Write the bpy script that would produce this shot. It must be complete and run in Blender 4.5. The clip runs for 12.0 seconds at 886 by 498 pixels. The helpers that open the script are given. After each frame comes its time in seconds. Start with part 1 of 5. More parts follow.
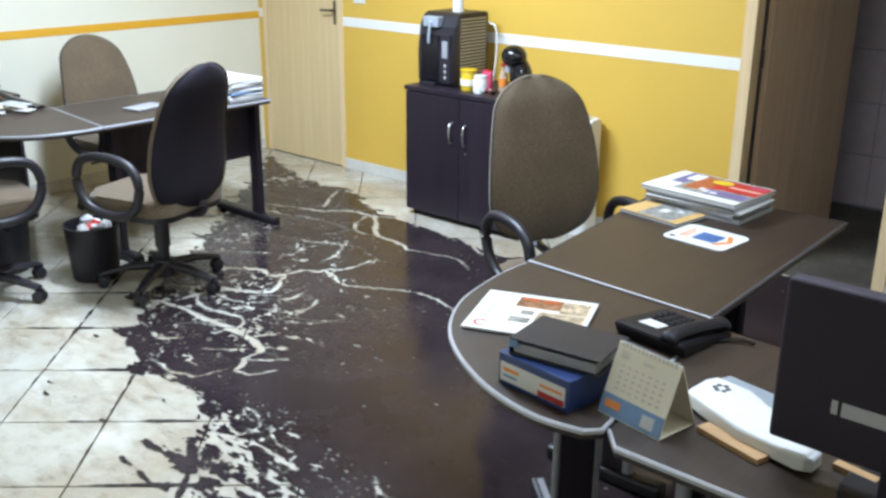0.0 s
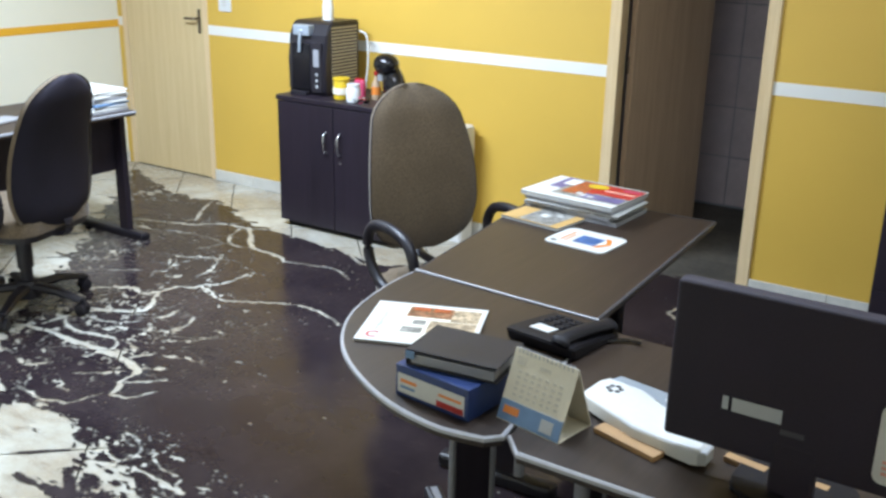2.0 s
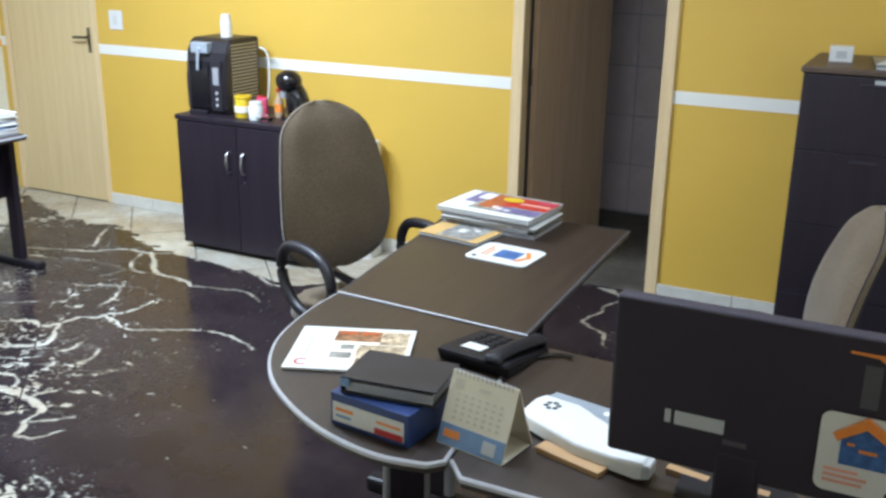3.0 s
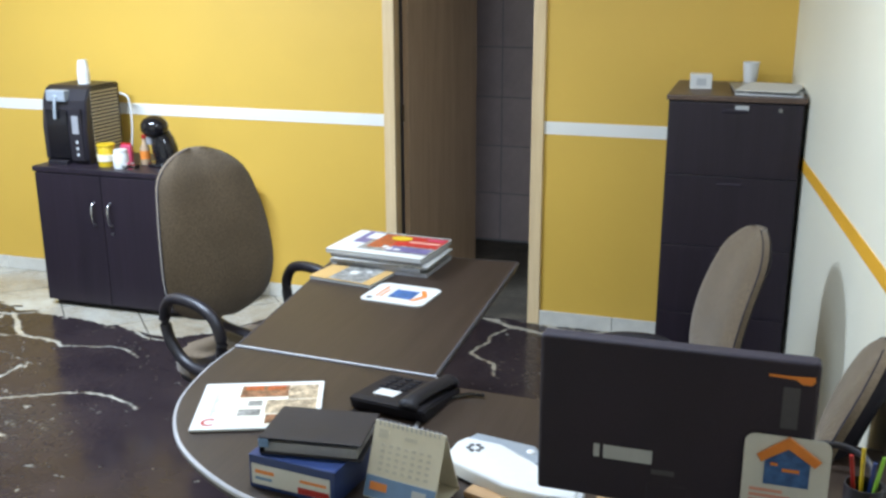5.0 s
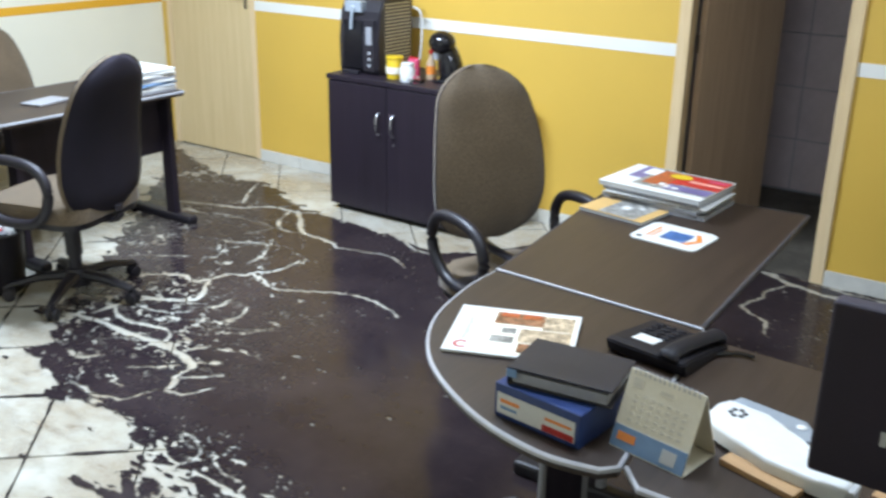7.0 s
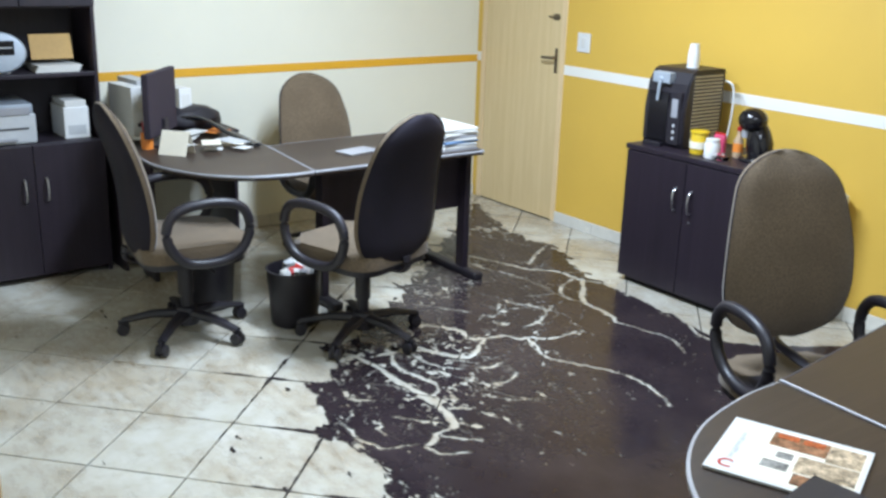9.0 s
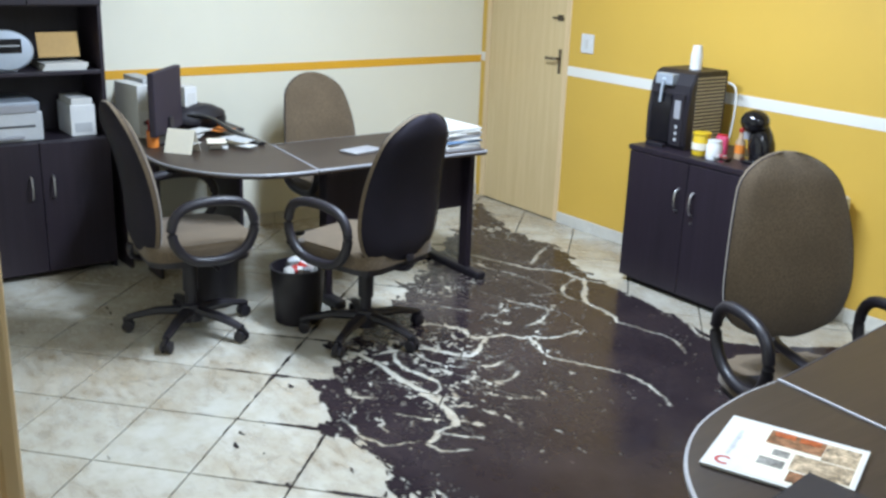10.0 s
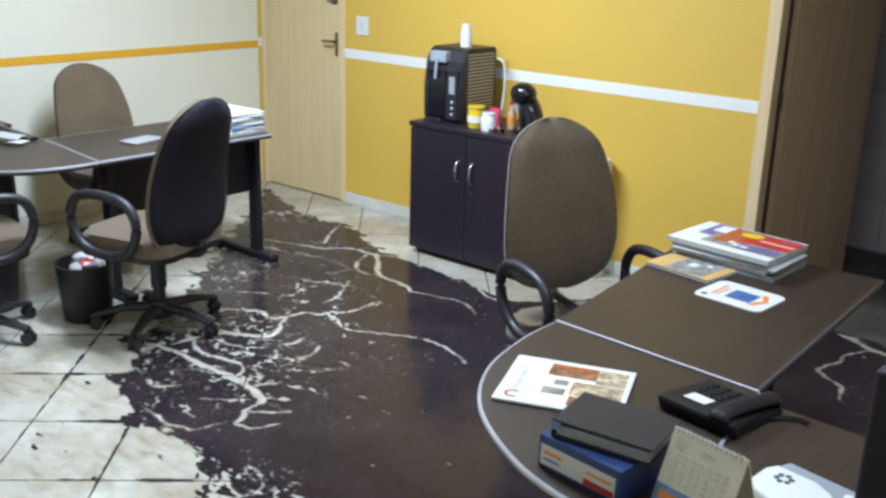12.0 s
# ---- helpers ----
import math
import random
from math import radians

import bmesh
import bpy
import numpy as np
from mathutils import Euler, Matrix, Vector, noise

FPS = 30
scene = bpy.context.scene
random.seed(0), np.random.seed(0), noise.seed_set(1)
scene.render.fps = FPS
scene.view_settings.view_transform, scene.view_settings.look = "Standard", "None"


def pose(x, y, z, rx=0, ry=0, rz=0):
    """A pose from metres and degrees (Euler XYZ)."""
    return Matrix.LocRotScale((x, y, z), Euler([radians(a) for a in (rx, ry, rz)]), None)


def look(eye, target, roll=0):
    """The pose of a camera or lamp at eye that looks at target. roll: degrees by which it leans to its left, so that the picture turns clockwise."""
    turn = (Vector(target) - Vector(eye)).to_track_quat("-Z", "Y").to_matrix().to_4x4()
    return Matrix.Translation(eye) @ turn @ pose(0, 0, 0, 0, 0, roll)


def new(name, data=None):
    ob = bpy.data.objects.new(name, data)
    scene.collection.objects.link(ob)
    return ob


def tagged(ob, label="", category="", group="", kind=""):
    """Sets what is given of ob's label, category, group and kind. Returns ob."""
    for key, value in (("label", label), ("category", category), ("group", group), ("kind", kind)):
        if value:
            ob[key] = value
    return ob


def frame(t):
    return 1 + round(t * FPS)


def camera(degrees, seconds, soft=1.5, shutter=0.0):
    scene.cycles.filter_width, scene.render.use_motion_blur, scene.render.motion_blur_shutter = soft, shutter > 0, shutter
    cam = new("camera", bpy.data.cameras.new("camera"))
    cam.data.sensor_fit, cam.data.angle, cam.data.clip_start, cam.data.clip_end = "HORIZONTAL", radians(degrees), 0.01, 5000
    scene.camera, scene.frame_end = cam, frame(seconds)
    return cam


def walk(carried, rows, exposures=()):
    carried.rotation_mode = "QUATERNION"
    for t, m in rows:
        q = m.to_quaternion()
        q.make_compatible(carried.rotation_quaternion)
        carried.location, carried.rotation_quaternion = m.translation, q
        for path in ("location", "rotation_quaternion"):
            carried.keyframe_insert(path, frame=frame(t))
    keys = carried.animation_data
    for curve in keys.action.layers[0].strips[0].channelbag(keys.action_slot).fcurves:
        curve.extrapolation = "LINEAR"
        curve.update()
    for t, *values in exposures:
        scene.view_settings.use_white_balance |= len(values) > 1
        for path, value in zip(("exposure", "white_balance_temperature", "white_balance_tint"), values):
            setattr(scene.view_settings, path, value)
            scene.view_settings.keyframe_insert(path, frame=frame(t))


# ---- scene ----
cam = camera(49.0, 12.0, soft=2.7, shutter=0.4)
PATH = [
    (0, (5.899, -4.671, 1.732), (4.658, -3.245, 1.08), 0.5),
    (0.5, (5.875, -4.686, 1.726), (4.693, -3.212, 1.072), 1.1),
    (1, (5.866, -4.688, 1.728), (4.725, -3.178, 1.08), 1.1),
    (1.5, (5.865, -4.685, 1.736), (4.773, -3.138, 1.093), 1.3),
    (2, (5.847, -4.69, 1.736), (4.817, -3.098, 1.101), 1.2),
    (2.5, (5.808, -4.693, 1.744), (4.854, -3.048, 1.124), 0.7),
    (3, (5.763, -4.691, 1.746), (4.91, -2.987, 1.136), 0.9),
    (3.5, (5.747, -4.71, 1.77), (4.99, -2.947, 1.206), 0.5),
    (3.7, (5.738, -4.737, 1.79), (5.047, -2.941, 1.246), 0.7),
    (5.3, (5.63, -4.697, 1.765), (5.036, -2.87, 1.209), -0.2),
    (5.5, (5.616, -4.689, 1.759), (5.002, -2.878, 1.174), -0.1),
    (6, (5.593, -4.666, 1.742), (4.893, -2.908, 1.092), 0.4),
    (6.5, (5.598, -4.641, 1.741), (4.709, -2.983, 1.062), 0.6),
    (7, (5.604, -4.604, 1.737), (4.538, -3.059, 1.049), 1.0),
    (7.5, (5.603, -4.581, 1.749), (4.397, -3.14, 1.062), 1.3),
    (7.7, (5.609, -4.582, 1.759), (4.342, -3.19, 1.083), 1.6),
    (9.3, (5.56, -4.474, 1.772), (4.023, -3.337, 1.184), 2.0),
    (9.5, (5.568, -4.474, 1.765), (4.032, -3.337, 1.175), 2.3),
    (10, (5.59, -4.501, 1.779), (4.065, -3.351, 1.185), 2.1),
    (10.5, (5.605, -4.556, 1.782), (4.138, -3.34, 1.177), 2.3),
    (11, (5.639, -4.612, 1.781), (4.278, -3.283, 1.161), 2.7),
    (11.5, (5.671, -4.606, 1.768), (4.381, -3.207, 1.156), 2.2),
    (12, (5.69, -4.596, 1.766), (4.461, -3.139, 1.161), 1.6),
]
walk(cam, [(t, look(eye, target, roll)) for t, eye, target, roll in PATH], exposures=[(0, 0.90), (7.5, 0.90), (9.5, 0.67), (12, 0.63)])

# ---- world and light ----
world = bpy.data.worlds.new("night")
scene.world = world
world.use_nodes = True
world.node_tree.nodes["Background"].inputs[0].default_value = (0.05, 0.055, 0.07, 1)
world.node_tree.nodes["Background"].inputs[1].default_value = 0.15


def ceiling_lamp(x, y, z, watts, sx, sy):
    lamp = bpy.data.lights.new("tube_light", "AREA")
    lamp.shape, lamp.size, lamp.size_y, lamp.energy = "RECTANGLE", sx, sy, watts
    lamp.color = (0.79, 0.97, 1.22)
    ob = new("tube_light", lamp)
    ob.matrix_world = pose(x, y, z)
    return ob


ceiling_lamp(2.35, -1.95, 2.60, 83, 1.2, 0.30)
# assumed second lamp, added to brighten the near desks and east wall
ceiling_lamp(4.85, -2.55, 2.60, 19, 1.2, 0.30)


# ---- materials ----
def nodes_of(name):
    m = bpy.data.materials.new(name)
    m.use_nodes = True
    t = m.node_tree
    return m, t, t.nodes["Principled BSDF"]


def add_node(t, kind, **inputs):
    n = t.nodes.new(kind)
    for k, v in inputs.items():
        n.inputs[k.replace("_", " ")].default_value = v
    return n


def ramp(t, source, a, b, ca=(0, 0, 0, 1), cb=(1, 1, 1, 1)):
    r = t.nodes.new("ShaderNodeValToRGB")
    r.color_ramp.elements[0].position, r.color_ramp.elements[1].position = a, b
    r.color_ramp.elements[0].color, r.color_ramp.elements[1].color = ca, cb
    t.links.new(source, r.inputs[0])
    return r.outputs[0]


def mix(t, fac, a, b, mode="MIX"):
    n = t.nodes.new("ShaderNodeMix")
    n.data_type, n.blend_type = "RGBA", mode
    for slot, v in ((0, fac), (6, a), (7, b)):
        if isinstance(v, (int, float)):
            n.inputs[slot].default_value = v
        elif isinstance(v, tuple):
            n.inputs[slot].default_value = (*v[:3], 1)
        else:
            t.links.new(v, n.inputs[slot])
    return n.outputs[2]


def bump(t, bsdf, height, strength, distance=0.01):
    b = t.nodes.new("ShaderNodeBump")
    b.inputs["Strength"].default_value, b.inputs["Distance"].default_value = strength, distance
    t.links.new(height, b.inputs["Height"])
    t.links.new(b.outputs[0], bsdf.inputs["Normal"])


def coords(t, world_space=False, scale=(1, 1, 1)):
    mp = t.nodes.new("ShaderNodeMapping")
    mp.inputs["Scale"].default_value = scale
    if world_space:
        src = t.nodes.new("ShaderNodeNewGeometry").outputs["Position"]
    else:
        src = t.nodes.new("ShaderNodeTexCoord").outputs["Object"]
    t.links.new(src, mp.inputs[0])
    return mp.outputs[0]


def noise_of(t, vec, scale, detail=4, rough=0.55):
    n = add_node(t, "ShaderNodeTexNoise", Scale=scale, Detail=detail, Roughness=rough)
    t.links.new(vec, n.inputs["Vector"])
    return n.outputs[0]


def plain(name, color, rough=0.5, metal=0.0, vary=0.12, grain=60, relief=0.08, wide=3, stretch=(1, 1, 1), spec=0.5, world_space=False):
    """A surface with broad stains and fine grain over one base colour."""
    m, t, b = nodes_of(name)
    v = coords(t, world_space, stretch)
    broad, fine = noise_of(t, v, wide, 3), noise_of(t, v, grain, 3)
    dark = tuple(c * (1 - vary) for c in color)
    light = tuple(min(1, c * (1 + vary)) for c in color)
    c1 = mix(t, ramp(t, broad, 0.3, 0.7), dark, light)
    c2 = mix(t, ramp(t, fine, 0.35, 0.65), tuple(1 - vary * 0.6 for _ in range(3)), (1, 1, 1))
    t.links.new(mix(t, 1.0, c1, c2, "MULTIPLY"), b.inputs["Base Color"])
    r = t.nodes.new("ShaderNodeMapRange")
    r.inputs[3].default_value, r.inputs[4].default_value = max(0.03, rough - 0.08), min(1, rough + 0.1)
    t.links.new(broad, r.inputs[0])
    t.links.new(r.outputs[0], b.inputs["Roughness"])
    b.inputs["Metallic"].default_value = metal
    b.inputs["Specular IOR Level"].default_value = spec
    if relief:
        bump(t, b, fine, relief, 0.004)
    return m


def woodgrain(name, dark, light, rough=0.45, along=2, scale=9.0):
    """Straight-grained veneer; along names the axis of the grain."""
    m, t, b = nodes_of(name)
    s = [scale * 3] * 3
    s[along] = scale * 0.12
    v = coords(t, False, tuple(s))
    n = noise_of(t, v, 1.0, 6, 0.6)
    v2 = coords(t, False, tuple(x * 5 for x in s))
    f = noise_of(t, v2, 1.0, 2)
    c = mix(t, ramp(t, n, 0.3, 0.72), dark, light)
    c = mix(t, 0.25, c, mix(t, ramp(t, f, 0.4, 0.6), dark, light))
    t.links.new(c, b.inputs["Base Color"])
    b.inputs["Roughness"].default_value = rough
    bump(t, b, f, 0.06, 0.002)
    return m


def weave(name, color):
    """Office-chair cloth: a fine weave with faded patches."""
    m, t, b = nodes_of(name)
    v = coords(t)
    w1 = add_node(t, "ShaderNodeTexVoronoi", Scale=330.0)
    t.links.new(v, w1.inputs["Vector"])
    broad = noise_of(t, v, 5, 4)
    fine = noise_of(t, v, 140, 3)
    c = mix(t, ramp(t, broad, 0.3, 0.7), tuple(x * 0.82 for x in color), tuple(x * 1.15 for x in color))
    c = mix(t, ramp(t, fine, 0.35, 0.7), c, tuple(x * 0.6 for x in color))
    t.links.new(c, b.inputs["Base Color"])
    b.inputs["Roughness"].default_value = 0.92
    b.inputs["Specular IOR Level"].default_value = 0.2
    b.inputs["Sheen Weight"].default_value = 0.25
    bump(t, b, w1.outputs[0], 0.35, 0.002)
    return m


def wall_paint(name, color):
    """Rolled emulsion over plaster, with faint scuffs."""
    m, t, b = nodes_of(name)
    v = coords(t, True)
    broad, roll, fine = noise_of(t, v, 1.3, 4), noise_of(t, v, 45, 2), noise_of(t, v, 190, 3)
    c = mix(t, ramp(t, broad, 0.25, 0.75), tuple(x * 0.93 for x in color), color)
    scuff = noise_of(t, coords(t, True, (1, 1, 3.0)), 7, 6, 0.7)
    c = mix(t, ramp(t, scuff, 0.66, 0.8), c, tuple(x * 0.84 for x in color))
    t.links.new(c, b.inputs["Base Color"])
    b.inputs["Roughness"].default_value = 0.5
    h = mix(t, 0.5, roll, fine)
    bump(t, b, h, 0.12, 0.003)
    return m


def tile_glaze():
    """Cream glazed floor tile, soiled by trodden mud in patches."""
    m, t, b = nodes_of("tile_glaze")
    v = coords(t, True)
    info = t.nodes.new("ShaderNodeObjectInfo")
    tone = mix(t, info.outputs["Random"], (0.51, 0.495, 0.435), (0.60, 0.585, 0.525))
    cloud = noise_of(t, v, 9, 5)
    tone = mix(t, ramp(t, cloud, 0.35, 0.7), tone, (0.46, 0.425, 0.345))
    patch, smear = noise_of(t, v, 1.9, 5, 0.6), noise_of(t, coords(t, True, (1.6, 3.4, 1)), 5.5, 7, 0.72)
    mask = mix(t, 1.0, ramp(t, patch, 0.40, 0.58), ramp(t, smear, 0.47, 0.66), "MULTIPLY")
    c = mix(t, mask, tone, (0.135, 0.095, 0.055))
    veil = mix(t, 1.0, ramp(t, patch, 0.38, 0.64), (0.62, 0.62, 0.62), "MULTIPLY")
    c = mix(t, veil, c, (0.34, 0.27, 0.18))
    speck = noise_of(t, v, 34, 4, 0.7)
    c = mix(t, ramp(t, speck, 0.70, 0.74), c, (0.09, 0.065, 0.04))
    t.links.new(c, b.inputs["Base Color"])
    r = t.nodes.new("ShaderNodeMapRange")
    r.inputs[3].default_value, r.inputs[4].default_value = 0.16, 0.6
    t.links.new(mask, r.inputs[0])
    t.links.new(r.outputs[0], b.inputs["Roughness"])
    bump(t, b, smear, 0.05, 0.002)
    return m


def sludge():
    """Black-brown oily water film with settled silt and a wet gloss."""
    m, t, b = nodes_of("sludge_film")
    v = coords(t, True)
    silt = noise_of(t, v, 2.2, 6, 0.65)
    streak = noise_of(t, coords(t, True, (2.2, 5.0, 1)), 6, 7, 0.7)
    c = mix(t, ramp(t, silt, 0.35, 0.68), (0.020, 0.014, 0.017), (0.038, 0.027, 0.029))
    c = mix(t, ramp(t, streak, 0.60, 0.82), c, (0.058, 0.043, 0.042))
    fleck = noise_of(t, v, 42, 5, 0.7)
    near = ramp(t, noise_of(t, v, 1.4, 3), 0.45, 0.6)
    c = mix(t, mix(t, 1.0, ramp(t, fleck, 0.74, 0.79), near, "MULTIPLY"), c, (0.16, 0.135, 0.115))
    t.links.new(c, b.inputs["Base Color"])
    r = t.nodes.new("ShaderNodeMapRange")
    r.inputs[1].default_value, r.inputs[2].default_value = 0.3, 0.75
    r.inputs[3].default_value, r.inputs[4].default_value = 0.09, 0.30
    t.links.new(silt, r.inputs[0])
    t.links.new(r.outputs[0], b.inputs["Roughness"])
    b.inputs["IOR"].default_value = 1.31
    bump(t, b, noise_of(t, v, 11, 4), 0.05, 0.004)
    # the film thins out towards its rims and lets the tiles show
    depth = t.nodes.new("ShaderNodeAttribute")
    depth.attribute_name = "film_depth"
    t.links.new(depth.outputs["Fac"], b.inputs["Alpha"])
    return m


def glow(name, color, strength):
    m, t, b = nodes_of(name)
    b.inputs["Emission Color"].default_value = (*color, 1)
    b.inputs["Emission Strength"].default_value = strength
    b.inputs["Base Color"].default_value = (*color, 1)
    return m


YELLOW = wall_paint("yellow_wall_paint", (0.70, 0.44, 0.075))
CREAM = wall_paint("cream_wall_paint", (0.80, 0.77, 0.64))
WHITE_BAND = wall_paint("white_band_paint", (0.84, 0.82, 0.76))
ORANGE_BAND = wall_paint("orange_band_paint", (0.78, 0.40, 0.03))
CEIL = wall_paint("ceiling_paint", (0.78, 0.77, 0.72))
GREY_TILE = plain("grey_wall_tile", (0.60, 0.50, 0.50), 0.3, vary=0.1, grain=30, relief=0.03)
GROUT = plain("dirty_grout", (0.10, 0.085, 0.065), 0.9, vary=0.4, grain=40, relief=0.3)
TILE = tile_glaze()
SKIRT = plain("skirting_glaze", (0.66, 0.64, 0.58), 0.25, vary=0.12, grain=25, relief=0.02)
FILM = sludge()
PINE = woodgrain("pale_veneer", (0.62, 0.46, 0.23), (0.72, 0.56, 0.32), 0.42)
PINE_TRIM = woodgrain("pale_trim", (0.66, 0.47, 0.25), (0.80, 0.62, 0.38), 0.4)
DARK_DOOR = woodgrain("brown_veneer", (0.36, 0.245, 0.155), (0.48, 0.335, 0.215), 0.4)
UMBER = woodgrain("umber_laminate", (0.075, 0.046, 0.034), (0.115, 0.072, 0.052), 0.45)
BLACK_WOOD = woodgrain("black_laminate", (0.011, 0.007, 0.012), (0.022, 0.014, 0.023), 0.46)
DESK_TOP = woodgrain("wenge_laminate", (0.025, 0.0155, 0.011), (0.046, 0.029, 0.021), 0.44, along=1)
LIGHT_EDGE = plain("pale_edge_band", (0.58, 0.60, 0.66), 0.35, 0.1, vary=0.1, grain=50, relief=0.02)
EDGE = plain("grey_edge_band", (0.48, 0.48, 0.51), 0.35, 0.3, vary=0.12, grain=50, relief=0.02)
STEEL = plain("brushed_steel", (0.62, 0.62, 0.64), 0.28, 1.0, vary=0.1, relief=0.02)
BRONZE = plain("dark_bronze", (0.16, 0.13, 0.10), 0.35, 0.9, vary=0.2, relief=0.02)
PHONE = plain("telephone_black", (0.010, 0.008, 0.011), 0.55, vary=0.2, relief=0.03, spec=0.3)
BLACK = plain("black_plastic", (0.016, 0.013, 0.018), 0.45, vary=0.25, grain=150, relief=0.1)
GLOSS = plain("gloss_black", (0.010, 0.009, 0.011), 0.14, vary=0.2, relief=0)
MATTE = plain("matte_black_plastic", (0.022, 0.014, 0.026), 0.66, vary=0.25, grain=220, relief=0.08)
SHELL = plain("chair_shell", (0.015, 0.012, 0.019), 0.8, vary=0.3, grain=180, relief=0.15, spec=0.25)
CLOTH = weave("taupe_cloth", (0.158, 0.114, 0.072))
PAPER = plain("white_paper", (0.63, 0.62, 0.59), 0.7, vary=0.05, grain=80, relief=0.02)
CREAM_PAPER = plain("cream_card", (0.74, 0.68, 0.55), 0.65, vary=0.06, grain=80, relief=0.02)
WHITE = plain("white_plastic", (0.70, 0.70, 0.69), 0.32, vary=0.05, relief=0.01)
GREY = plain("grey_plastic", (0.30, 0.30, 0.32), 0.4, vary=0.1, relief=0.03)
PALE_GREY = plain("pale_grey_plastic", (0.48, 0.49, 0.50), 0.4, vary=0.08, relief=0.02)
DIM_GREY = plain("dim_grey_plastic", (0.075, 0.070, 0.080), 0.5, vary=0.15, relief=0.02)
# vent slat colour with the yellow wall's warm reflection mixed in
TAUPE_SHEEN = plain("wall_tinted_plastic", (0.36, 0.31, 0.22), 0.45, vary=0.1, relief=0.02)
SILVER = plain("silver_plastic", (0.34, 0.38, 0.43), 0.38, 0.2, vary=0.08, relief=0.01)
MID_BLUE = plain("mid_blue_print", (0.05, 0.13, 0.33), 0.4, vary=0.25, wide=60, relief=0.01)
BLUE = plain("blue_print", (0.016, 0.040, 0.155), 0.4, vary=0.15, relief=0.01)
PALE_BLUE = plain("pale_blue_print", (0.16, 0.27, 0.45), 0.5, vary=0.15, relief=0.01)
RED = plain("red_print", (0.44, 0.022, 0.016), 0.45, vary=0.2, relief=0.01)
ORANGE = plain("orange_print", (0.78, 0.24, 0.04), 0.45, vary=0.12, relief=0.01)
YELLOW_P = plain("yellow_print", (0.66, 0.44, 0.02), 0.4, vary=0.1, relief=0.01)
PINK = plain("pink_print", (0.55, 0.06, 0.14), 0.45, vary=0.12, relief=0.01)
LILAC = plain("lilac_print", (0.16, 0.13, 0.28), 0.45, vary=0.2, wide=14, relief=0.01)
PHOTO = plain("photo_print", (0.30, 0.14, 0.07), 0.4, vary=0.7, wide=40, grain=90, relief=0.01)
PHOTO_PALE = plain("photo_print_pale", (0.52, 0.40, 0.27), 0.4, vary=0.65, wide=55, grain=120, relief=0.01)
RUST = plain("rust_print", (0.42, 0.09, 0.025), 0.4, vary=0.4, wide=60, grain=120, relief=0.01)
PHOTO_GREY = plain("photo_print_grey", (0.30, 0.29, 0.27), 0.4, vary=0.6, wide=45, grain=120, relief=0.01)
INK = plain("black_ink", (0.04, 0.04, 0.045), 0.6, vary=0.15, relief=0)
GREY_INK = plain("grey_ink", (0.64, 0.59, 0.49), 0.6, vary=0.2, relief=0)
KRAFT = plain("kraft_card", (0.50, 0.31, 0.11), 0.7, vary=0.12, grain=70, relief=0.05)
OAK = woodgrain("oak_offcut", (0.37, 0.21, 0.095), (0.50, 0.31, 0.15), 0.55, along=0, scale=30)
FADED_RED = plain("faded_red_print", (0.70, 0.33, 0.26), 0.5, vary=0.12, relief=0.01)
GREEN = plain("green_print", (0.28, 0.55, 0.05), 0.5, vary=0.15, relief=0.01)
TUBE = glow("tube_glow", (0.97, 1.0, 0.95), 9.0)
GLASS, gt, gb = nodes_of("clear_glass")
gb.inputs["Transmission Weight"].default_value = 1.0
gb.inputs["Roughness"].default_value = 0.05
gb.inputs["Base Color"].default_value = (0.9, 0.92, 0.9, 1)


# ---- mesh helpers ----
def part(name, bm, material, parent=None, label="", smooth=False):
    """Links a bmesh as one mesh object under a thing or a part."""
    me = bpy.data.meshes.new(name)
    bmesh.ops.recalc_face_normals(bm, faces=bm.faces)
    bm.to_mesh(me)
    bm.free()
    me.materials.append(material)
    if smooth:
        for p in me.polygons:
            p.use_smooth = True
        me.set_sharp_from_angle(angle=radians(40))
    ob = new(name, me)
    ob.parent = parent
    if label:
        ob["label"] = label
    return ob


def thing(name, m, label, category, group="", kind=""):
    ob = new(name)
    ob.empty_display_size = 0.05
    ob.matrix_world = m
    return tagged(ob, label, category, group, kind)


def box(x0, x1, y0, y1, z0, z1, bevel=0.0, bm=None, m=None, seg=2):
    own = bm is None
    b = bmesh.new()
    bmesh.ops.create_cube(b, size=1)
    bmesh.ops.transform(b, verts=b.verts, matrix=Matrix.Translation(((x0 + x1) / 2, (y0 + y1) / 2, (z0 + z1) / 2)) @ Matrix.Diagonal((abs(x1 - x0), abs(y1 - y0), abs(z1 - z0), 1)))
    if bevel:
        bmesh.ops.bevel(b, geom=b.edges[:], offset=bevel, segments=seg, affect="EDGES", profile=0.5)
    if m is not None:
        bmesh.ops.transform(b, verts=b.verts, matrix=m)
    return b if own else join(bm, b)


def join(bm, other):
    me = bpy.data.meshes.new("tmp")
    other.to_mesh(me)
    other.free()
    bm.from_mesh(me)
    bpy.data.meshes.remove(me)
    return bm


def prism(points, z0, z1, bevel=0.0, seg=2, m=None):
    """An upright slab with the given outline."""
    b = bmesh.new()
    low = [b.verts.new((x, y, z0)) for x, y in points]
    high = [b.verts.new((x, y, z1)) for x, y in points]
    n = len(points)
    b.faces.new(low[::-1])
    tops = b.faces.new(high)
    for i in range(n):
        b.faces.new((low[i], low[(i + 1) % n], high[(i + 1) % n], high[i]))
    if bevel:
        bmesh.ops.bevel(b, geom=list(tops.edges), offset=bevel, segments=seg, affect="EDGES", profile=0.5)
    if m is not None:
        bmesh.ops.transform(b, verts=b.verts, matrix=m)
    return b


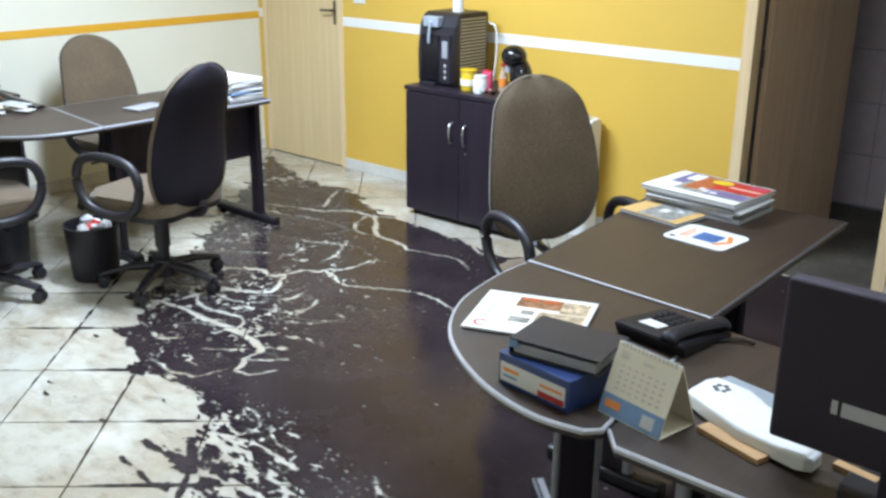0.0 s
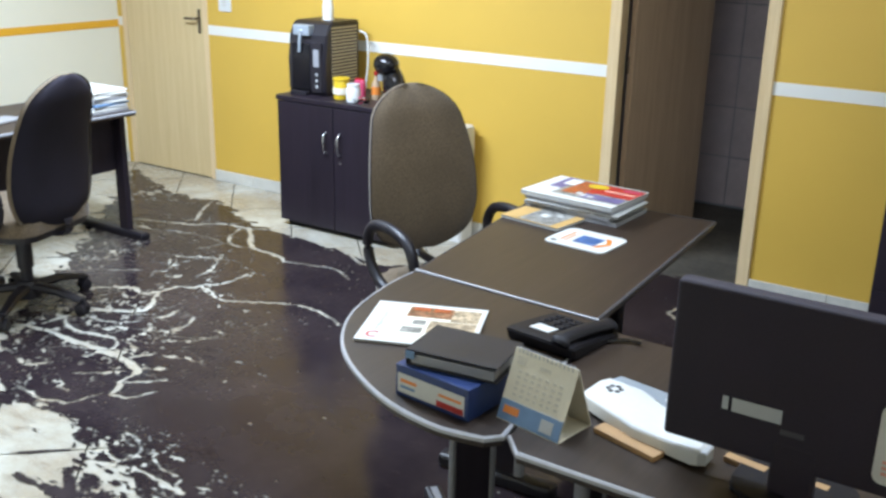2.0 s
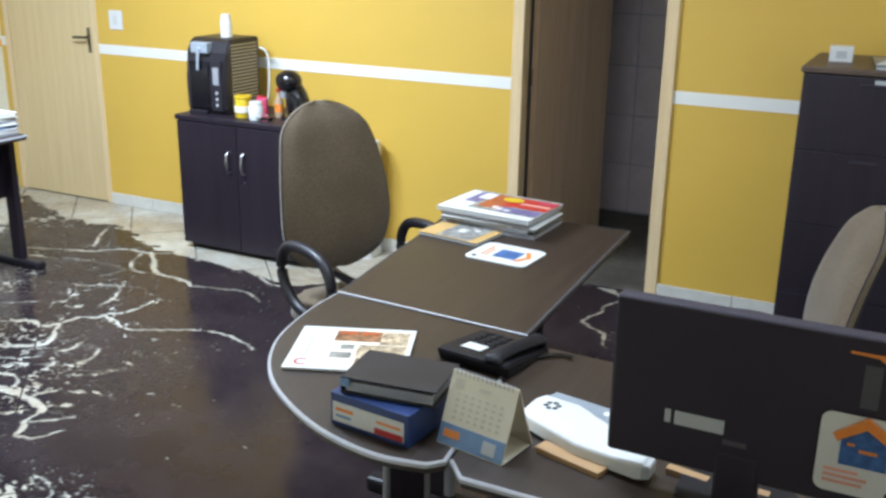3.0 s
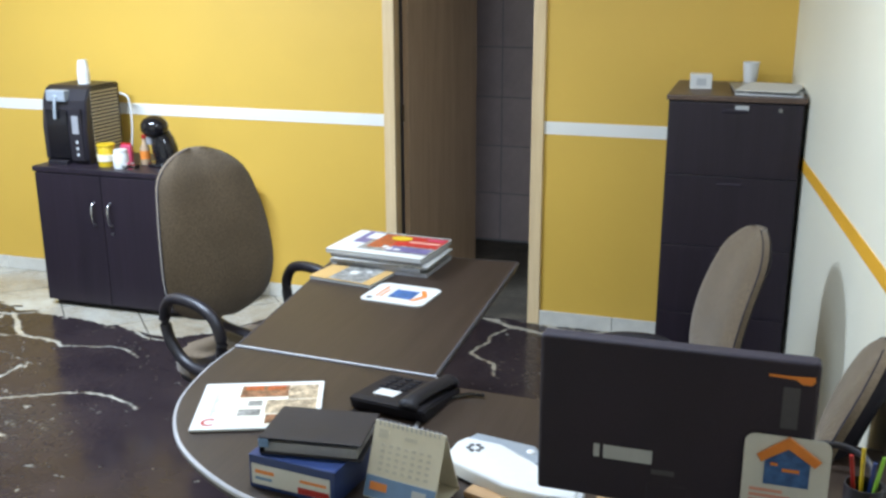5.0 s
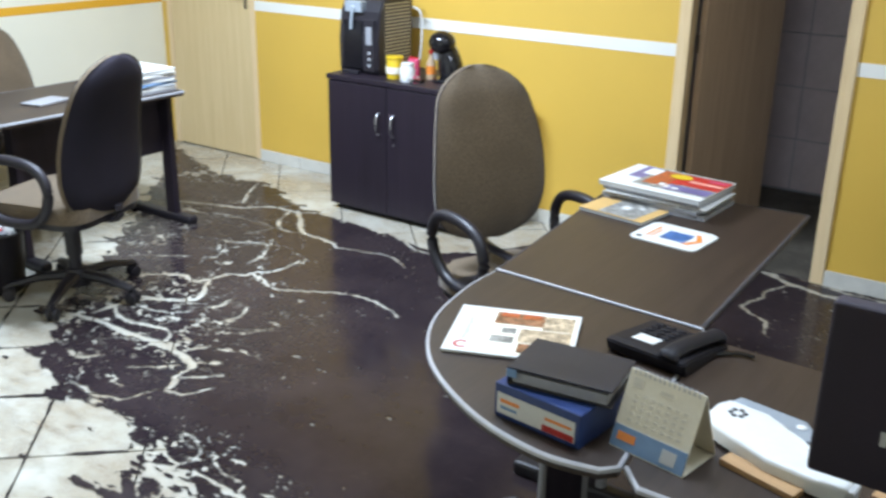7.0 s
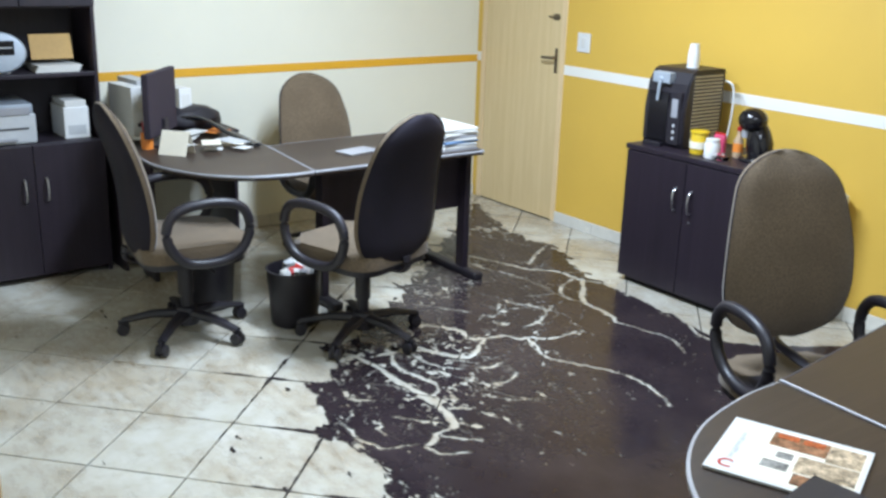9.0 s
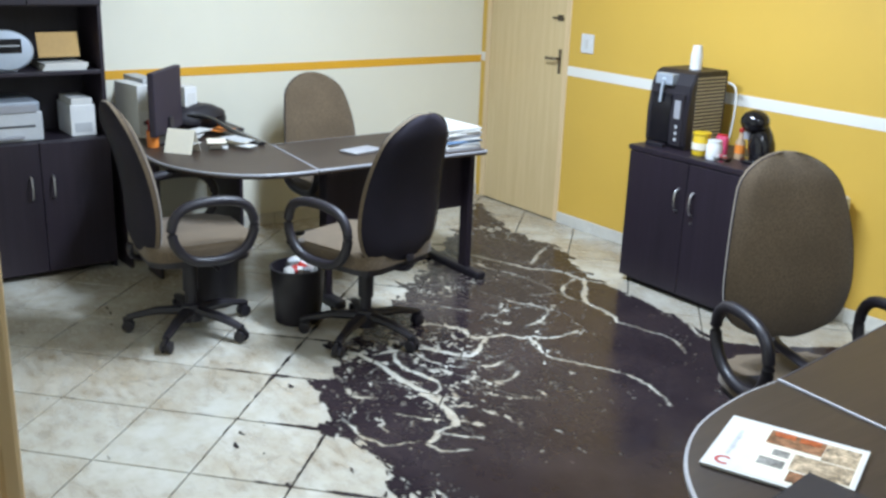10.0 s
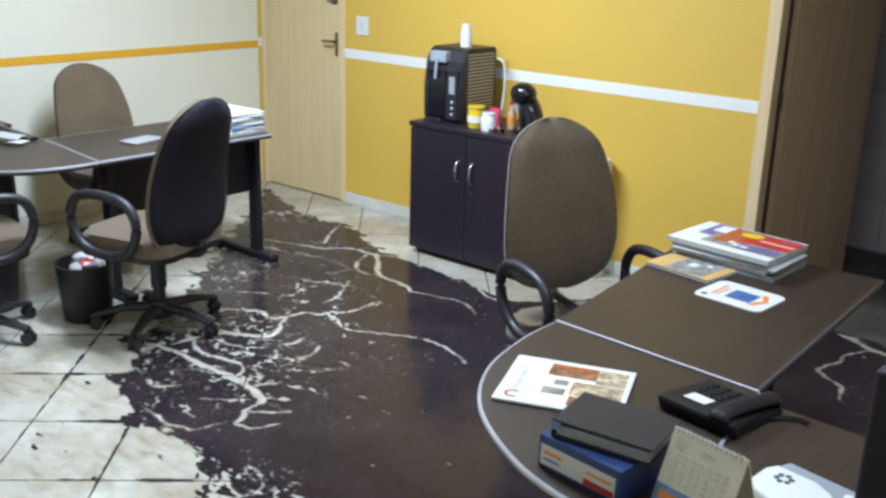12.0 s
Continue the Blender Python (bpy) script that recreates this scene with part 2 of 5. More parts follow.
def rounded(x0, x1, y0, y1, r, n=5):
    pts = []
    for cx, cy, a in ((x1 - r, y1 - r, 0), (x0 + r, y1 - r, 90), (x0 + r, y0 + r, 180), (x1 - r, y0 + r, 270)):
        for i in range(n + 1):
            t = radians(a + 90 * i / n)
            pts.append((cx + r * math.cos(t), cy + r * math.sin(t)))
    return pts


def tube(points, radius, seg=10, closed=False, flat=1.0):
    """A bar of round or oval section along a line."""
    b = bmesh.new()
    pts = [Vector(p) for p in points]
    n, rings = len(pts), []
    up = Vector((0, 0, 1))
    for i, p in enumerate(pts):
        a, c = (pts[i - 1], pts[(i + 1) % n]) if closed else (pts[max(i - 1, 0)], pts[min(i + 1, n - 1)])
        d = (c - a).normalized()
        side = d.cross(up)
        side = Vector((1, 0, 0)) if side.length < 1e-3 else side.normalized()
        nor = side.cross(d).normalized()
        r = radius[i] if isinstance(radius, (list, tuple)) else radius
        rings.append([b.verts.new(p + side * r * math.cos(2 * math.pi * k / seg) + nor * r * flat * math.sin(2 * math.pi * k / seg)) for k in range(seg)])
    for i in range(n if closed else n - 1):
        q, w = rings[i], rings[(i + 1) % n]
        for k in range(seg):
            b.faces.new((q[k], q[(k + 1) % seg], w[(k + 1) % seg], w[k]))
    if not closed:
        b.faces.new(rings[0][::-1])
        b.faces.new(rings[-1])
    return b


def lathe(profile, seg=24, m=None):
    """Turns (radius, height) pairs about the z axis."""
    b = bmesh.new()
    rings = [[b.verts.new((r * math.cos(2 * math.pi * k / seg), r * math.sin(2 * math.pi * k / seg), z)) for k in range(seg)] for r, z in profile]
    for q, w in zip(rings, rings[1:]):
        for k in range(seg):
            b.faces.new((q[k], q[(k + 1) % seg], w[(k + 1) % seg], w[k]))
    b.faces.new(rings[0][::-1])
    b.faces.new(rings[-1])
    if m is not None:
        bmesh.ops.transform(b, verts=b.verts, matrix=m)
    return b


def smooth_line(points, steps=6, closed=False):
    """A rounded line through a few points."""
    p = [Vector((*q, 0)) if len(q) == 2 else Vector(q) for q in points]
    n, out = len(p), []
    for i in range(n if closed else n - 1):
        a, b, c, d = (p[(i + k) % n] if closed else p[min(max(i + k, 0), n - 1)] for k in (-1, 0, 1, 2))
        for s in range(steps):
            t = s / steps
            out.append(0.5 * ((2 * b) + (c - a) * t + (2 * a - 5 * b + 4 * c - d) * t * t + (3 * b - a - 3 * c + d) * t ** 3))
    if not closed:
        out.append(p[-1])
    return out


# ---- the room ----
H = 2.70
T = 0.15
SOUTH = -4.39


def structure(name, bm, material, label, category="wall", parent=None):
    return tagged(part(name, bm, material, parent), label, category, kind="structure")


def east_x(y):
    return 5.78 - 0.10 * y


north = bmesh.new()
for x0, x1, z0, z1 in ((-T, 0.05, -0.05, H), (0.05, 0.91, 2.12, H), (0.91, 3.80, -0.05, H), (3.80, 4.645, 2.12, H), (4.645, 6.0, -0.05, H)):
    box(x0, x1, 0, T, z0, z1, bm=north)
wall_north = structure("wall_north", north, YELLOW, "bright yellow painted wall with a white band at waist height")
west = structure("wall_west", box(-T, 0, SOUTH - T, 0, -0.05, H), CREAM, "cream painted wall with a thin orange band")
eb = bmesh.new()
ang = math.atan(0.10)
box(0, T, -6.6, 0.25, -0.05, H, bm=eb, m=Matrix.Translation((5.78, 0, 0)) @ Matrix.Rotation(ang, 4, "Z"))
east = structure("wall_east", eb, CREAM, "cream painted side wall with an orange band")
sb = bmesh.new()
for x0, x1, z0 in ((-T, 4.932, -0.05), (4.932, 6.067, 2.12), (6.067, 6.45, -0.05)):
    box(x0, x1, SOUTH - T, SOUTH, z0, H, bm=sb)
south = structure("wall_south", sb, CREAM, "cream painted wall with the open entrance")
structure("ceiling", box(-T, 6.8, -6.6, 1.9, H, H + 0.1), CEIL, "plain white painted ceiling", "ceiling")
structure("floor", box(-T, 6.8, -6.6, 1.9, -0.12, -0.012), GROUT, "dirty grout bed under the diagonal floor tiles", "floor")
# the entrance lobby behind the camera
structure("wall_lobby_south", box(2.6, 6.9, -6.6, -6.45, -0.05, H), CREAM, "plain cream lobby wall")
structure("wall_lobby_west", box(2.6, 2.75, -6.45, SOUTH - T, -0.05, H), CREAM, "plain cream lobby side wall")
# the dim wash room behind the doorway
back = bmesh.new()
for x0, x1, y0, y1 in ((3.45, 5.35, 1.55, 1.70), (3.45, 3.60, T, 1.55), (5.20, 5.35, T, 1.55)):
    box(x0, x1, y0, y1, -0.05, H, bm=back)
wash = structure("wall_wash_room", back, GREY, "grey tiled wall of a dim back room")
tile_face = bpy.data.meshes.new("wall_tile")
tf = box(-0.222, 0.222, -0.008, 0, 0.003, 0.322, 0.003, seg=1)
tf.to_mesh(tile_face)
tf.free()
tile_face.materials.append(GREY_TILE)
for i in range(4):
    for k in range(8):
        ob = new("wall_tile", tile_face)
        ob.parent = wash
        ob.matrix_world = pose(3.60 + 0.20 + i * 0.45, 1.55, k * 0.325)

# painted bands
for n, (x0, x1) in enumerate(((0.0, 0.05), (0.91, 3.80), (4.645, 5.77))):
    structure("trim_white_band", box(x0, x1, -0.003, 0.0, 1.0, 1.062), WHITE_BAND, "white painted band along the yellow wall", "trim")
structure("trim_orange_band", box(0.0, 0.003, SOUTH, -0.003, 0.990, 1.040), ORANGE_BAND, "orange painted band along the cream wall", "trim")
structure("trim_orange_band_east", box(-0.003, 0, -4.4, -0.02, 0.990, 1.040, m=Matrix.Translation((5.78, 0, 0)) @ Matrix.Rotation(ang, 4, "Z")), ORANGE_BAND, "orange painted band along the cream wall", "trim")


# skirting of cut tiles
def skirting(name, start, end, label):
    a, b = Vector((*start, 0)), Vector((*end, 0))
    length, turn = (b - a).length, math.atan2(b.y - a.y, b.x - a.x)
    base = tagged(part(name, box(0, length, -0.004, 0, 0, 0.075, m=Matrix.Translation(a) @ Matrix.Rotation(turn, 4, "Z")), GROUT), label, "baseboard", kind="structure")
    n = max(1, round(length / 0.34))
    for i in range(n):
        s = length / n
        part("skirting_tile", box(i * s + 0.0015, (i + 1) * s - 0.0015, -0.013, -0.004, 0.0, 0.078, 0.002, m=Matrix.Translation(a) @ Matrix.Rotation(turn, 4, "Z"), seg=1), SKIRT, base)


skirting("baseboard_north", (0.91, 0), (3.80, 0), "white tile skirting along the yellow wall")
skirting("baseboard_north_east", (4.645, 0), (5.78, 0), "white tile skirting beside the doorway")
skirting("baseboard_west", (0, SOUTH), (0, 0), "white tile skirting along the cream wall")
skirting("baseboard_east", (east_x(0), -0.01), (east_x(SOUTH), SOUTH), "white tile skirting along the side wall")

# closed door beside the corner
door = thing("door_1", pose(0.05, 0, 0), "closed pale wooden flush door with dark lever handle", "door", kind="structure")
part("door_frame", box(0.0, 0.045, 0.0, 0.12, 0, 2.12, 0.004, m=Matrix.Translation((0, -0.006, 0))), PINE_TRIM, door)
part("door_frame", box(0.815, 0.86, 0.0, 0.12, 0, 2.12, 0.004, m=Matrix.Translation((0, -0.006, 0))), PINE_TRIM, door)
part("door_frame", box(0.045, 0.815, -0.006, 0.114, 2.075, 2.12, 0.004), PINE_TRIM, door)
leaf = part("door_leaf", box(0.048, 0.812, 0.0, 0.036, 0.006, 2.072, 0.003), PINE, door)
plate = part("lock_plate", box(0.765, 0.79, -0.006, 0.0, 1.00, 1.16, 0.003), BRONZE, door, "dark bronze lock plate")
part("lever", tube(smooth_line([(0.778, -0.004, 1.10), (0.778, -0.045, 1.10), (0.75, -0.052, 1.10), (0.69, -0.050, 1.098)]), 0.009), BRONZE, door, "dark bronze lever handle", True)
part("bolt", tube([(0.70, -0.012, 1.36), (0.80, -0.012, 1.36)], 0.006), BRONZE, door, "small steel slide bolt")
part("bolt_plate", box(0.735, 0.785, -0.006, 0.0, 1.34, 1.38, 0.002), BRONZE, door)

# open doorway to the wash room
way = thing("door_2", pose(3.80, 0, 0), "open doorway with pale wooden casing and an open brown door", "door", kind="structure")
for x0, x1 in ((0.0, 0.062), (0.783, 0.845)):
    part("casing", box(x0, x1, -0.016, 0.0, 0, 2.18, 0.004), PINE_TRIM, way)
part("casing", box(0.062, 0.783, -0.016, 0.0, 2.12, 2.18, 0.004), PINE_TRIM, way)
part("jamb", box(0.0, 0.03, 0.0, T, 0, 2.12, 0.002), PINE_TRIM, way)
part("jamb", box(0.815, 0.845, 0.0, T, 0, 2.12, 0.002), PINE_TRIM, way)
part("door_leaf", box(0, 0.035, 0, 0.70, 0.008, 2.08, 0.003, m=Matrix.Translation((0.045, T + 0.005, 0)) @ Matrix.Rotation(radians(-15), 4, "Z")), DARK_DOOR, way, "brown veneered door leaf")
for z in (0.25, 1.05, 1.85):
    part("hinge", tube([(0.048, T - 0.004, z - 0.045), (0.048, T - 0.004, z + 0.045)], 0.007), BRONZE, way)

# entrance beside the camera
gate = thing("door_3", pose(4.932, SOUTH, 0), "pale wooden casing of the open entrance", "door", kind="structure")
for x0, x1 in ((0.0, 0.035), (1.10, 1.135)):
    part("jamb", box(x0, x1, -T, 0.0, 0, 2.12, 0.003), PINE_TRIM, gate)
part("jamb", box(0.035, 1.10, -T, 0.0, 2.085, 2.12, 0.003), PINE_TRIM, gate)
for x0, x1 in ((-0.045, 0.03), (1.105, 1.17)):
    part("casing", box(x0, x1, 0.0, 0.016, 0, 2.16, 0.004), PINE_TRIM, gate)

# light switch
sw = thing("light_switch", pose(1.077, 0, 1.22), "white plastic light switch on the yellow wall", "switch")
part("plate", box(-0.055, 0.055, -0.010, 0.0, -0.06, 0.06, 0.004), WHITE, sw)
part("rocker", box(-0.016, 0.016, -0.015, -0.009, -0.028, 0.028, 0.003), PAPER, sw)
# ceiling fixtures with bare tubes, out of view; the second is only assumed
for fx, fy in ((2.35, -1.95), (4.85, -2.55)):
    fit_ = thing("ceiling_light", pose(fx, fy, H), "unseen white ceiling fixture with two bare fluorescent tubes", "ceiling light", "tube lights")
    part("housing", box(-0.62, 0.62, -0.06, 0.06, -0.05, 0.0, 0.008), WHITE, fit_)
    for dy in (-0.085, 0.085):
        part("lamp_tube", tube([(-0.60, dy, -0.06), (0.60, dy, -0.06)], 0.014, 12), TUBE, fit_, smooth=True)
        for dx in (-0.605, 0.605):
            part("end_cap", box(dx - 0.012, dx + 0.012, dy - 0.02, dy + 0.02, -0.082, -0.02, 0.004), WHITE, fit_)


# ---- office chairs ----
def office_chair(m, label, arms=True, swivel=0.0, tall=1.0, wide=0.262, sink=0.0, seat_drop=0.0):
    """Swivel chair facing +x: pear-shaped back, cloth front, dark shell, loop arms, five-star base."""
    c = thing("office_chair", m @ Matrix.Diagonal((1, 1, tall, 1)), label, "chair", "office chairs")

    def back_half(front):
        b = bmesh.new()
        rows, cols, grid = 26, 13, []
        for i in range(rows):
            v = 0.5 - 0.496 * math.cos(math.pi * i / (rows - 1))
            w = wide * (1 - 0.34 * ((v - 0.32) / 0.68) ** 2) if v > 0.32 else wide * (1 - 0.34 * ((0.32 - v) / 0.32) ** 2)
            if v > 0.80:
                w *= (1 - ((v - 0.80) / 0.20) ** 2.2) ** 0.5
            if v < 0.14:
                w *= (1 - ((0.14 - v) / 0.14) ** 2.2) ** 0.5
            w = max(w, 0.012)
            z = 0.415 + 0.69 * v
            lean = -0.215 - 0.06 * v + 0.035 * math.sin(v * 3.4) - 0.05 * v * v
            row = []
            for k in range(cols):
                u = -1 + 2 * k / (cols - 1)
                belly = (1 - abs(u) ** 3.0) ** 0.6 * min(1, 7 * v, 7 * (1 - v)) ** 0.5
                hollow = 0.018 * u * u
                x = lean + hollow + (0.044 * belly if front else -0.050 * belly)
                row.append(b.verts.new((x, u * w, z)))
            grid.append(row)
        for q, w_ in zip(grid, grid[1:]):
            for k in range(cols - 1):
                b.faces.new((q[k], q[k + 1], w_[k + 1], w_[k]))
        edge = [e for e in b.edges if e.is_boundary]
        ext = bmesh.ops.extrude_edge_only(b, edges=edge)
        for vtx in [g for g in ext["geom"] if isinstance(g, bmesh.types.BMVert)]:
            vtx.co.x -= 0.018 if front else -0.004
            vtx.co.y *= 0.985
        return b

    part("backrest", back_half(True), CLOTH, c, "taupe cloth back cushion", True)
    part("back_shell", back_half(False), SHELL, c, "dark plastic back shell", True)
    seat = prism(rounded(-0.235, 0.25, -0.25, 0.25, 0.10, 6), 0.425, 0.495, 0.03, 4)
    lower = []
    lower.append(part("seat", seat, CLOTH, c, "taupe cloth seat cushion", True))
    lower.append(part("seat_shell", prism(rounded(-0.225, 0.235, -0.24, 0.24, 0.10, 6), 0.395, 0.424, 0), BLACK, c))
    part("back_bar", tube(smooth_line([(0.02, 0, 0.388), (-0.20, 0, 0.385), (-0.262, 0, 0.41), (-0.262, 0, 0.46)]), 0.026, 8, flat=0.5), BLACK, c, smooth=True)
    lower.append(part("mechanism", box(-0.09, 0.11, -0.06, 0.06, 0.345, 0.394, 0.012), BLACK, c))
    lower.append(part("tilt_lever", tube([(0.05, -0.05, 0.372), (0.06, -0.27, 0.368)], 0.007), BLACK, c, smooth=True))
    if arms:
        for s in (-1, 1):
            loop = smooth_line([(-0.05, s * 0.275, 0.43), (-0.13, s * 0.285, 0.50), (-0.15, s * 0.29, 0.60), (-0.09, s * 0.29, 0.675), (0.06, s * 0.29, 0.695), (0.18, s * 0.285, 0.665), (0.220, s * 0.28, 0.57), (0.18, s * 0.28, 0.47), (0.09, s * 0.275, 0.425)], 5, True)
            lower.append(part("armrest", tube(loop, 0.022, 10, True), BLACK, c, "black plastic loop armrest", True))
            lower.append(part("arm_bracket", box(-0.05, 0.09, min(s * 0.12, s * 0.285), max(s * 0.12, s * 0.285), 0.405, 0.424, 0.004), BLACK, c))
    part("gas_column", lathe([(0.028, 0.06), (0.028, 0.20), (0.036, 0.20), (0.036, 0.345 - sink - seat_drop)], 16), BLACK, c, smooth=True)
    part("hub", lathe([(0.055, 0.055), (0.058, 0.10), (0.045, 0.135), (0.03, 0.14)], 16), BLACK, c, smooth=True)
    for o in lower:
        low = o.name.split(".")[0] in ("seat", "seat_shell", "mechanism", "tilt_lever")
        o.location.z -= sink + (seat_drop if low else 0.0)
    for k in range(5):
        a = radians(72 * k + swivel)
        d, s = Vector((math.cos(a), math.sin(a), 0)), Vector((-math.sin(a), math.cos(a), 0))
        leg = tube([d * 0.03 + Vector((0, 0, 0.105)), d * 0.16 + Vector((0, 0, 0.102)), d * 0.295 + Vector((0, 0, 0.072))], [0.034, 0.028, 0.020], 8, flat=0.7)
        lg = part("base_leg", leg, BLACK, c, smooth=True)
        wheel = bmesh.new()
        for o in (-0.016, 0.016):
            join(wheel, lathe([(0.010, -0.010), (0.027, -0.008), (0.028, 0.006), (0.012, 0.010)], 14, m=Matrix.Translation(d * 0.29 + s * o + Vector((0, 0, 0.030))) @ Matrix.Rotation(a, 4, "Z") @ Matrix.Rotation(radians(90), 4, "X")))
        box(-0.024, 0.024, -0.006, 0.006, 0.02, 0.075, 0.004, bm=wheel, m=Matrix.Translation(d * 0.29) @ Matrix.Rotation(a, 4, "Z"))
        part("castor", wheel, BLACK, c, "twin-wheel castor", True)
    return c


office_chair(pose(1.46, -2.86, 0, 0, 0, 84), "taupe office chair with black loop arms beside the cream-wall desk", swivel=15)
office_chair(pose(1.95, -2.20, 0, 0, 0, 196), "taupe office chair with dark shell facing the desk", swivel=35, wide=0.272)
office_chair(pose(0.68, -1.60, 0, 0, 0, 2), "taupe office chair tucked behind the desk by the wall", swivel=10, tall=0.93, wide=0.25)
office_chair(pose(3.812, -1.508, 0, 0, 0, -26), "taupe office chair facing the rounded desk on the wet floor", swivel=8, wide=0.258, sink=0.085, seat_drop=0.075)
office_chair(pose(5.375, -1.620, 0, 0, 0, 196), "taupe office chair beside the black filing cabinet", swivel=0, tall=0.89, wide=0.25, sink=0.14)
office_chair(pose(5.66, -2.36, 0, 0, 0, 170), "taupe office chair standing against the cream side wall", swivel=30, tall=0.86, sink=0.05)


# ---- desks ----
def top_slab(name, outline, z1, parent, label="", edge=None, bare=()):
    """A worktop with a grey edge band; the sides named in bare have none."""
    body = part(name, prism(outline, z1 - 0.024, z1, 0.003, 1), DESK_TOP, parent, label)
    n = len(outline)
    area = sum(outline[i][0] * outline[(i + 1) % n][1] - outline[(i + 1) % n][0] * outline[i][1] for i in range(n))
    band = bmesh.new()
    ring = []
    for i, (x, y) in enumerate(outline):
        ax, ay = outline[i - 1]
        bx, by = outline[(i + 1) % n]
        d = Vector((bx - ax, by - ay)).normalized() * (1 if area > 0 else -1)
        ox, oy = d.y, -d.x
        ring.append([band.verts.new((x + ox * o, y + oy * o, z)) for o, z in ((0.0005, z1 - 0.012), (0.005, z1 - 0.010), (0.005, z1 - 0.002), (0.0005, z1 + 0.0015), (-0.003, z1 + 0.001))])
    for i in range(n):
        if i in bare:
            continue
        for k in range(4):
            band.faces.new((ring[i][k], ring[(i + 1) % n][k], ring[(i + 1) % n][k + 1], ring[i][k + 1]))
    for v in [v for v in band.verts if not v.link_faces]:
        band.verts.remove(v)
    part("edge_band", band, edge or EDGE, body, "thin edge band")
    return body


def leg_frame(parent, x, y, along, width, z1, foot=0.5, shift=0.0):
    """Panel leg between two posts on a long foot."""
    m = Matrix.Translation((x, y, 0)) @ Matrix.Rotation(radians(along), 4, "Z")
    part("leg_panel", box(-width / 2, width / 2, -0.012, 0.012, 0.05, z1 - 0.03, 0.002, m=m), BLACK_WOOD, parent)
    for s in (-1, 1):
        part("leg_post", tube([m @ Vector((s * width / 2, 0, 0.05)), m @ Vector((s * width / 2, 0, z1 - 0.028))], 0.018, 10), GREY if z1 > 0.735 and shift else BLACK, parent, smooth=True)
    part("foot", box(-foot / 2 + shift, foot / 2 + shift, -0.03, 0.03, 0.0, 0.05, 0.012, m=m), BLACK, parent)


DZ = 0.74
# the desk near the camera
main = thing("desk", pose(0, 0, 0), "dark brown rectangular desk with dark edge on the wet floor", "desk", "desks")
top_slab("desktop", [(4.888, -2.445), (4.848, -1.352), (4.165, -1.39), (4.275, -2.405)], DZ, main, edge=DIM_GREY)
part("modesty_panel", box(4.50, 4.518, -2.30, -1.50, 0.25, DZ - 0.03, 0.002), BLACK_WOOD, main)
leg_frame(main, 4.52, -1.52, 2, 0.12, DZ)
leg_frame(main, 4.52, -2.24, 2, 0.10, DZ, 0.42, -0.03)

pen = thing("desk_extension", pose(0, 0, 0), "rounded dark brown desk end with bright grey edge", "desk", "desks")
curve = [tuple(v[:2]) for v in smooth_line([(4.278, -2.413), (4.283, -2.58), (4.335, -2.80), (4.46, -2.985), (4.66, -3.12), (4.84, -3.172), (4.965, -3.158)], 6)]
top_slab("desktop", [(4.900, -2.452)] + curve + [(4.992, -3.13)], DZ, pen)
part("joint_strip", prism([(4.276, -2.4145), (4.276, -2.4075), (4.896, -2.4470), (4.896, -2.4545)], DZ + 0.0018, DZ + 0.0042), LIGHT_EDGE, pen, "pale grey joint strip")
pm = Matrix.Translation((4.68, -2.72, 0)) @ Matrix.Rotation(radians(40), 4, "Z")
part("leg_panel", box(-0.045, 0.045, -0.012, 0.012, 0.045, DZ - 0.025, 0.002, m=pm), BLACK_WOOD, pen)
for s in (-1, 1):
    part("leg_post", tube([pm @ Vector((s * 0.052, 0, 0.045)), pm @ Vector((s * 0.052, 0, DZ - 0.025))], 0.011, 10), GREY, pen, "grey steel leg post", True)
part("foot", box(-0.42, 0.16, -0.028, 0.028, 0.0, 0.045, 0.012, m=Matrix.Translation((4.68, -2.72, 0)) @ Matrix.Rotation(radians(-42), 4, "Z")), BLACK, pen)
part("foot_strip", box(-0.40, 0.14, -0.010, 0.010, 0.045, 0.048, m=Matrix.Translation((4.68, -2.72, 0)) @ Matrix.Rotation(radians(-42), 4, "Z")), GREY, pen)

ret = thing("desk_return", pose(0, 0, 0), "dark brown desk return carrying a monitor and clutter", "desk", "desks")
top_slab("desktop", [(4.914, -2.49), (5.004, -3.12), (5.05, -3.172), (6.02, -3.175), (5.98, -2.53)], DZ, ret, bare=(0, 3, 4))
leg_frame(ret, 5.10, -2.90, 90, 0.10, DZ, 0.50, 0.01)
leg_frame(ret, 5.86, -2.90, 90, 0.10, DZ, 0.50, 0.01)
part("modesty_panel", box(5.12, 5.84, -2.70, -2.685, 0.28, DZ - 0.03, 0.002), BLACK_WOOD, ret)

# the desk by the cream wall
wd = thing("desk", pose(0, 0, 0), "dark brown rectangular desk with black panel legs", "desk", "desks")
top_slab("desktop", [(1.60, -1.22), (0.93, -1.13), (0.955, -2.17), (1.60, -2.245)], DZ, wd, edge=GREY)
part("modesty_panel", box(1.405, 1.423, -2.12, -1.24, 0.39, DZ - 0.03, 0.002), BLACK_WOOD, wd)
for ly in (-1.215, -2.12):
    part("leg_panel", box(1.40, 1.475, ly - 0.018, ly + 0.018, 0.04, DZ - 0.026, 0.004), BLACK_WOOD, wd)
    part("foot", box(1.05, 1.60, ly - 0.032, ly + 0.032, 0.0, 0.045, 0.014), BLACK, wd)

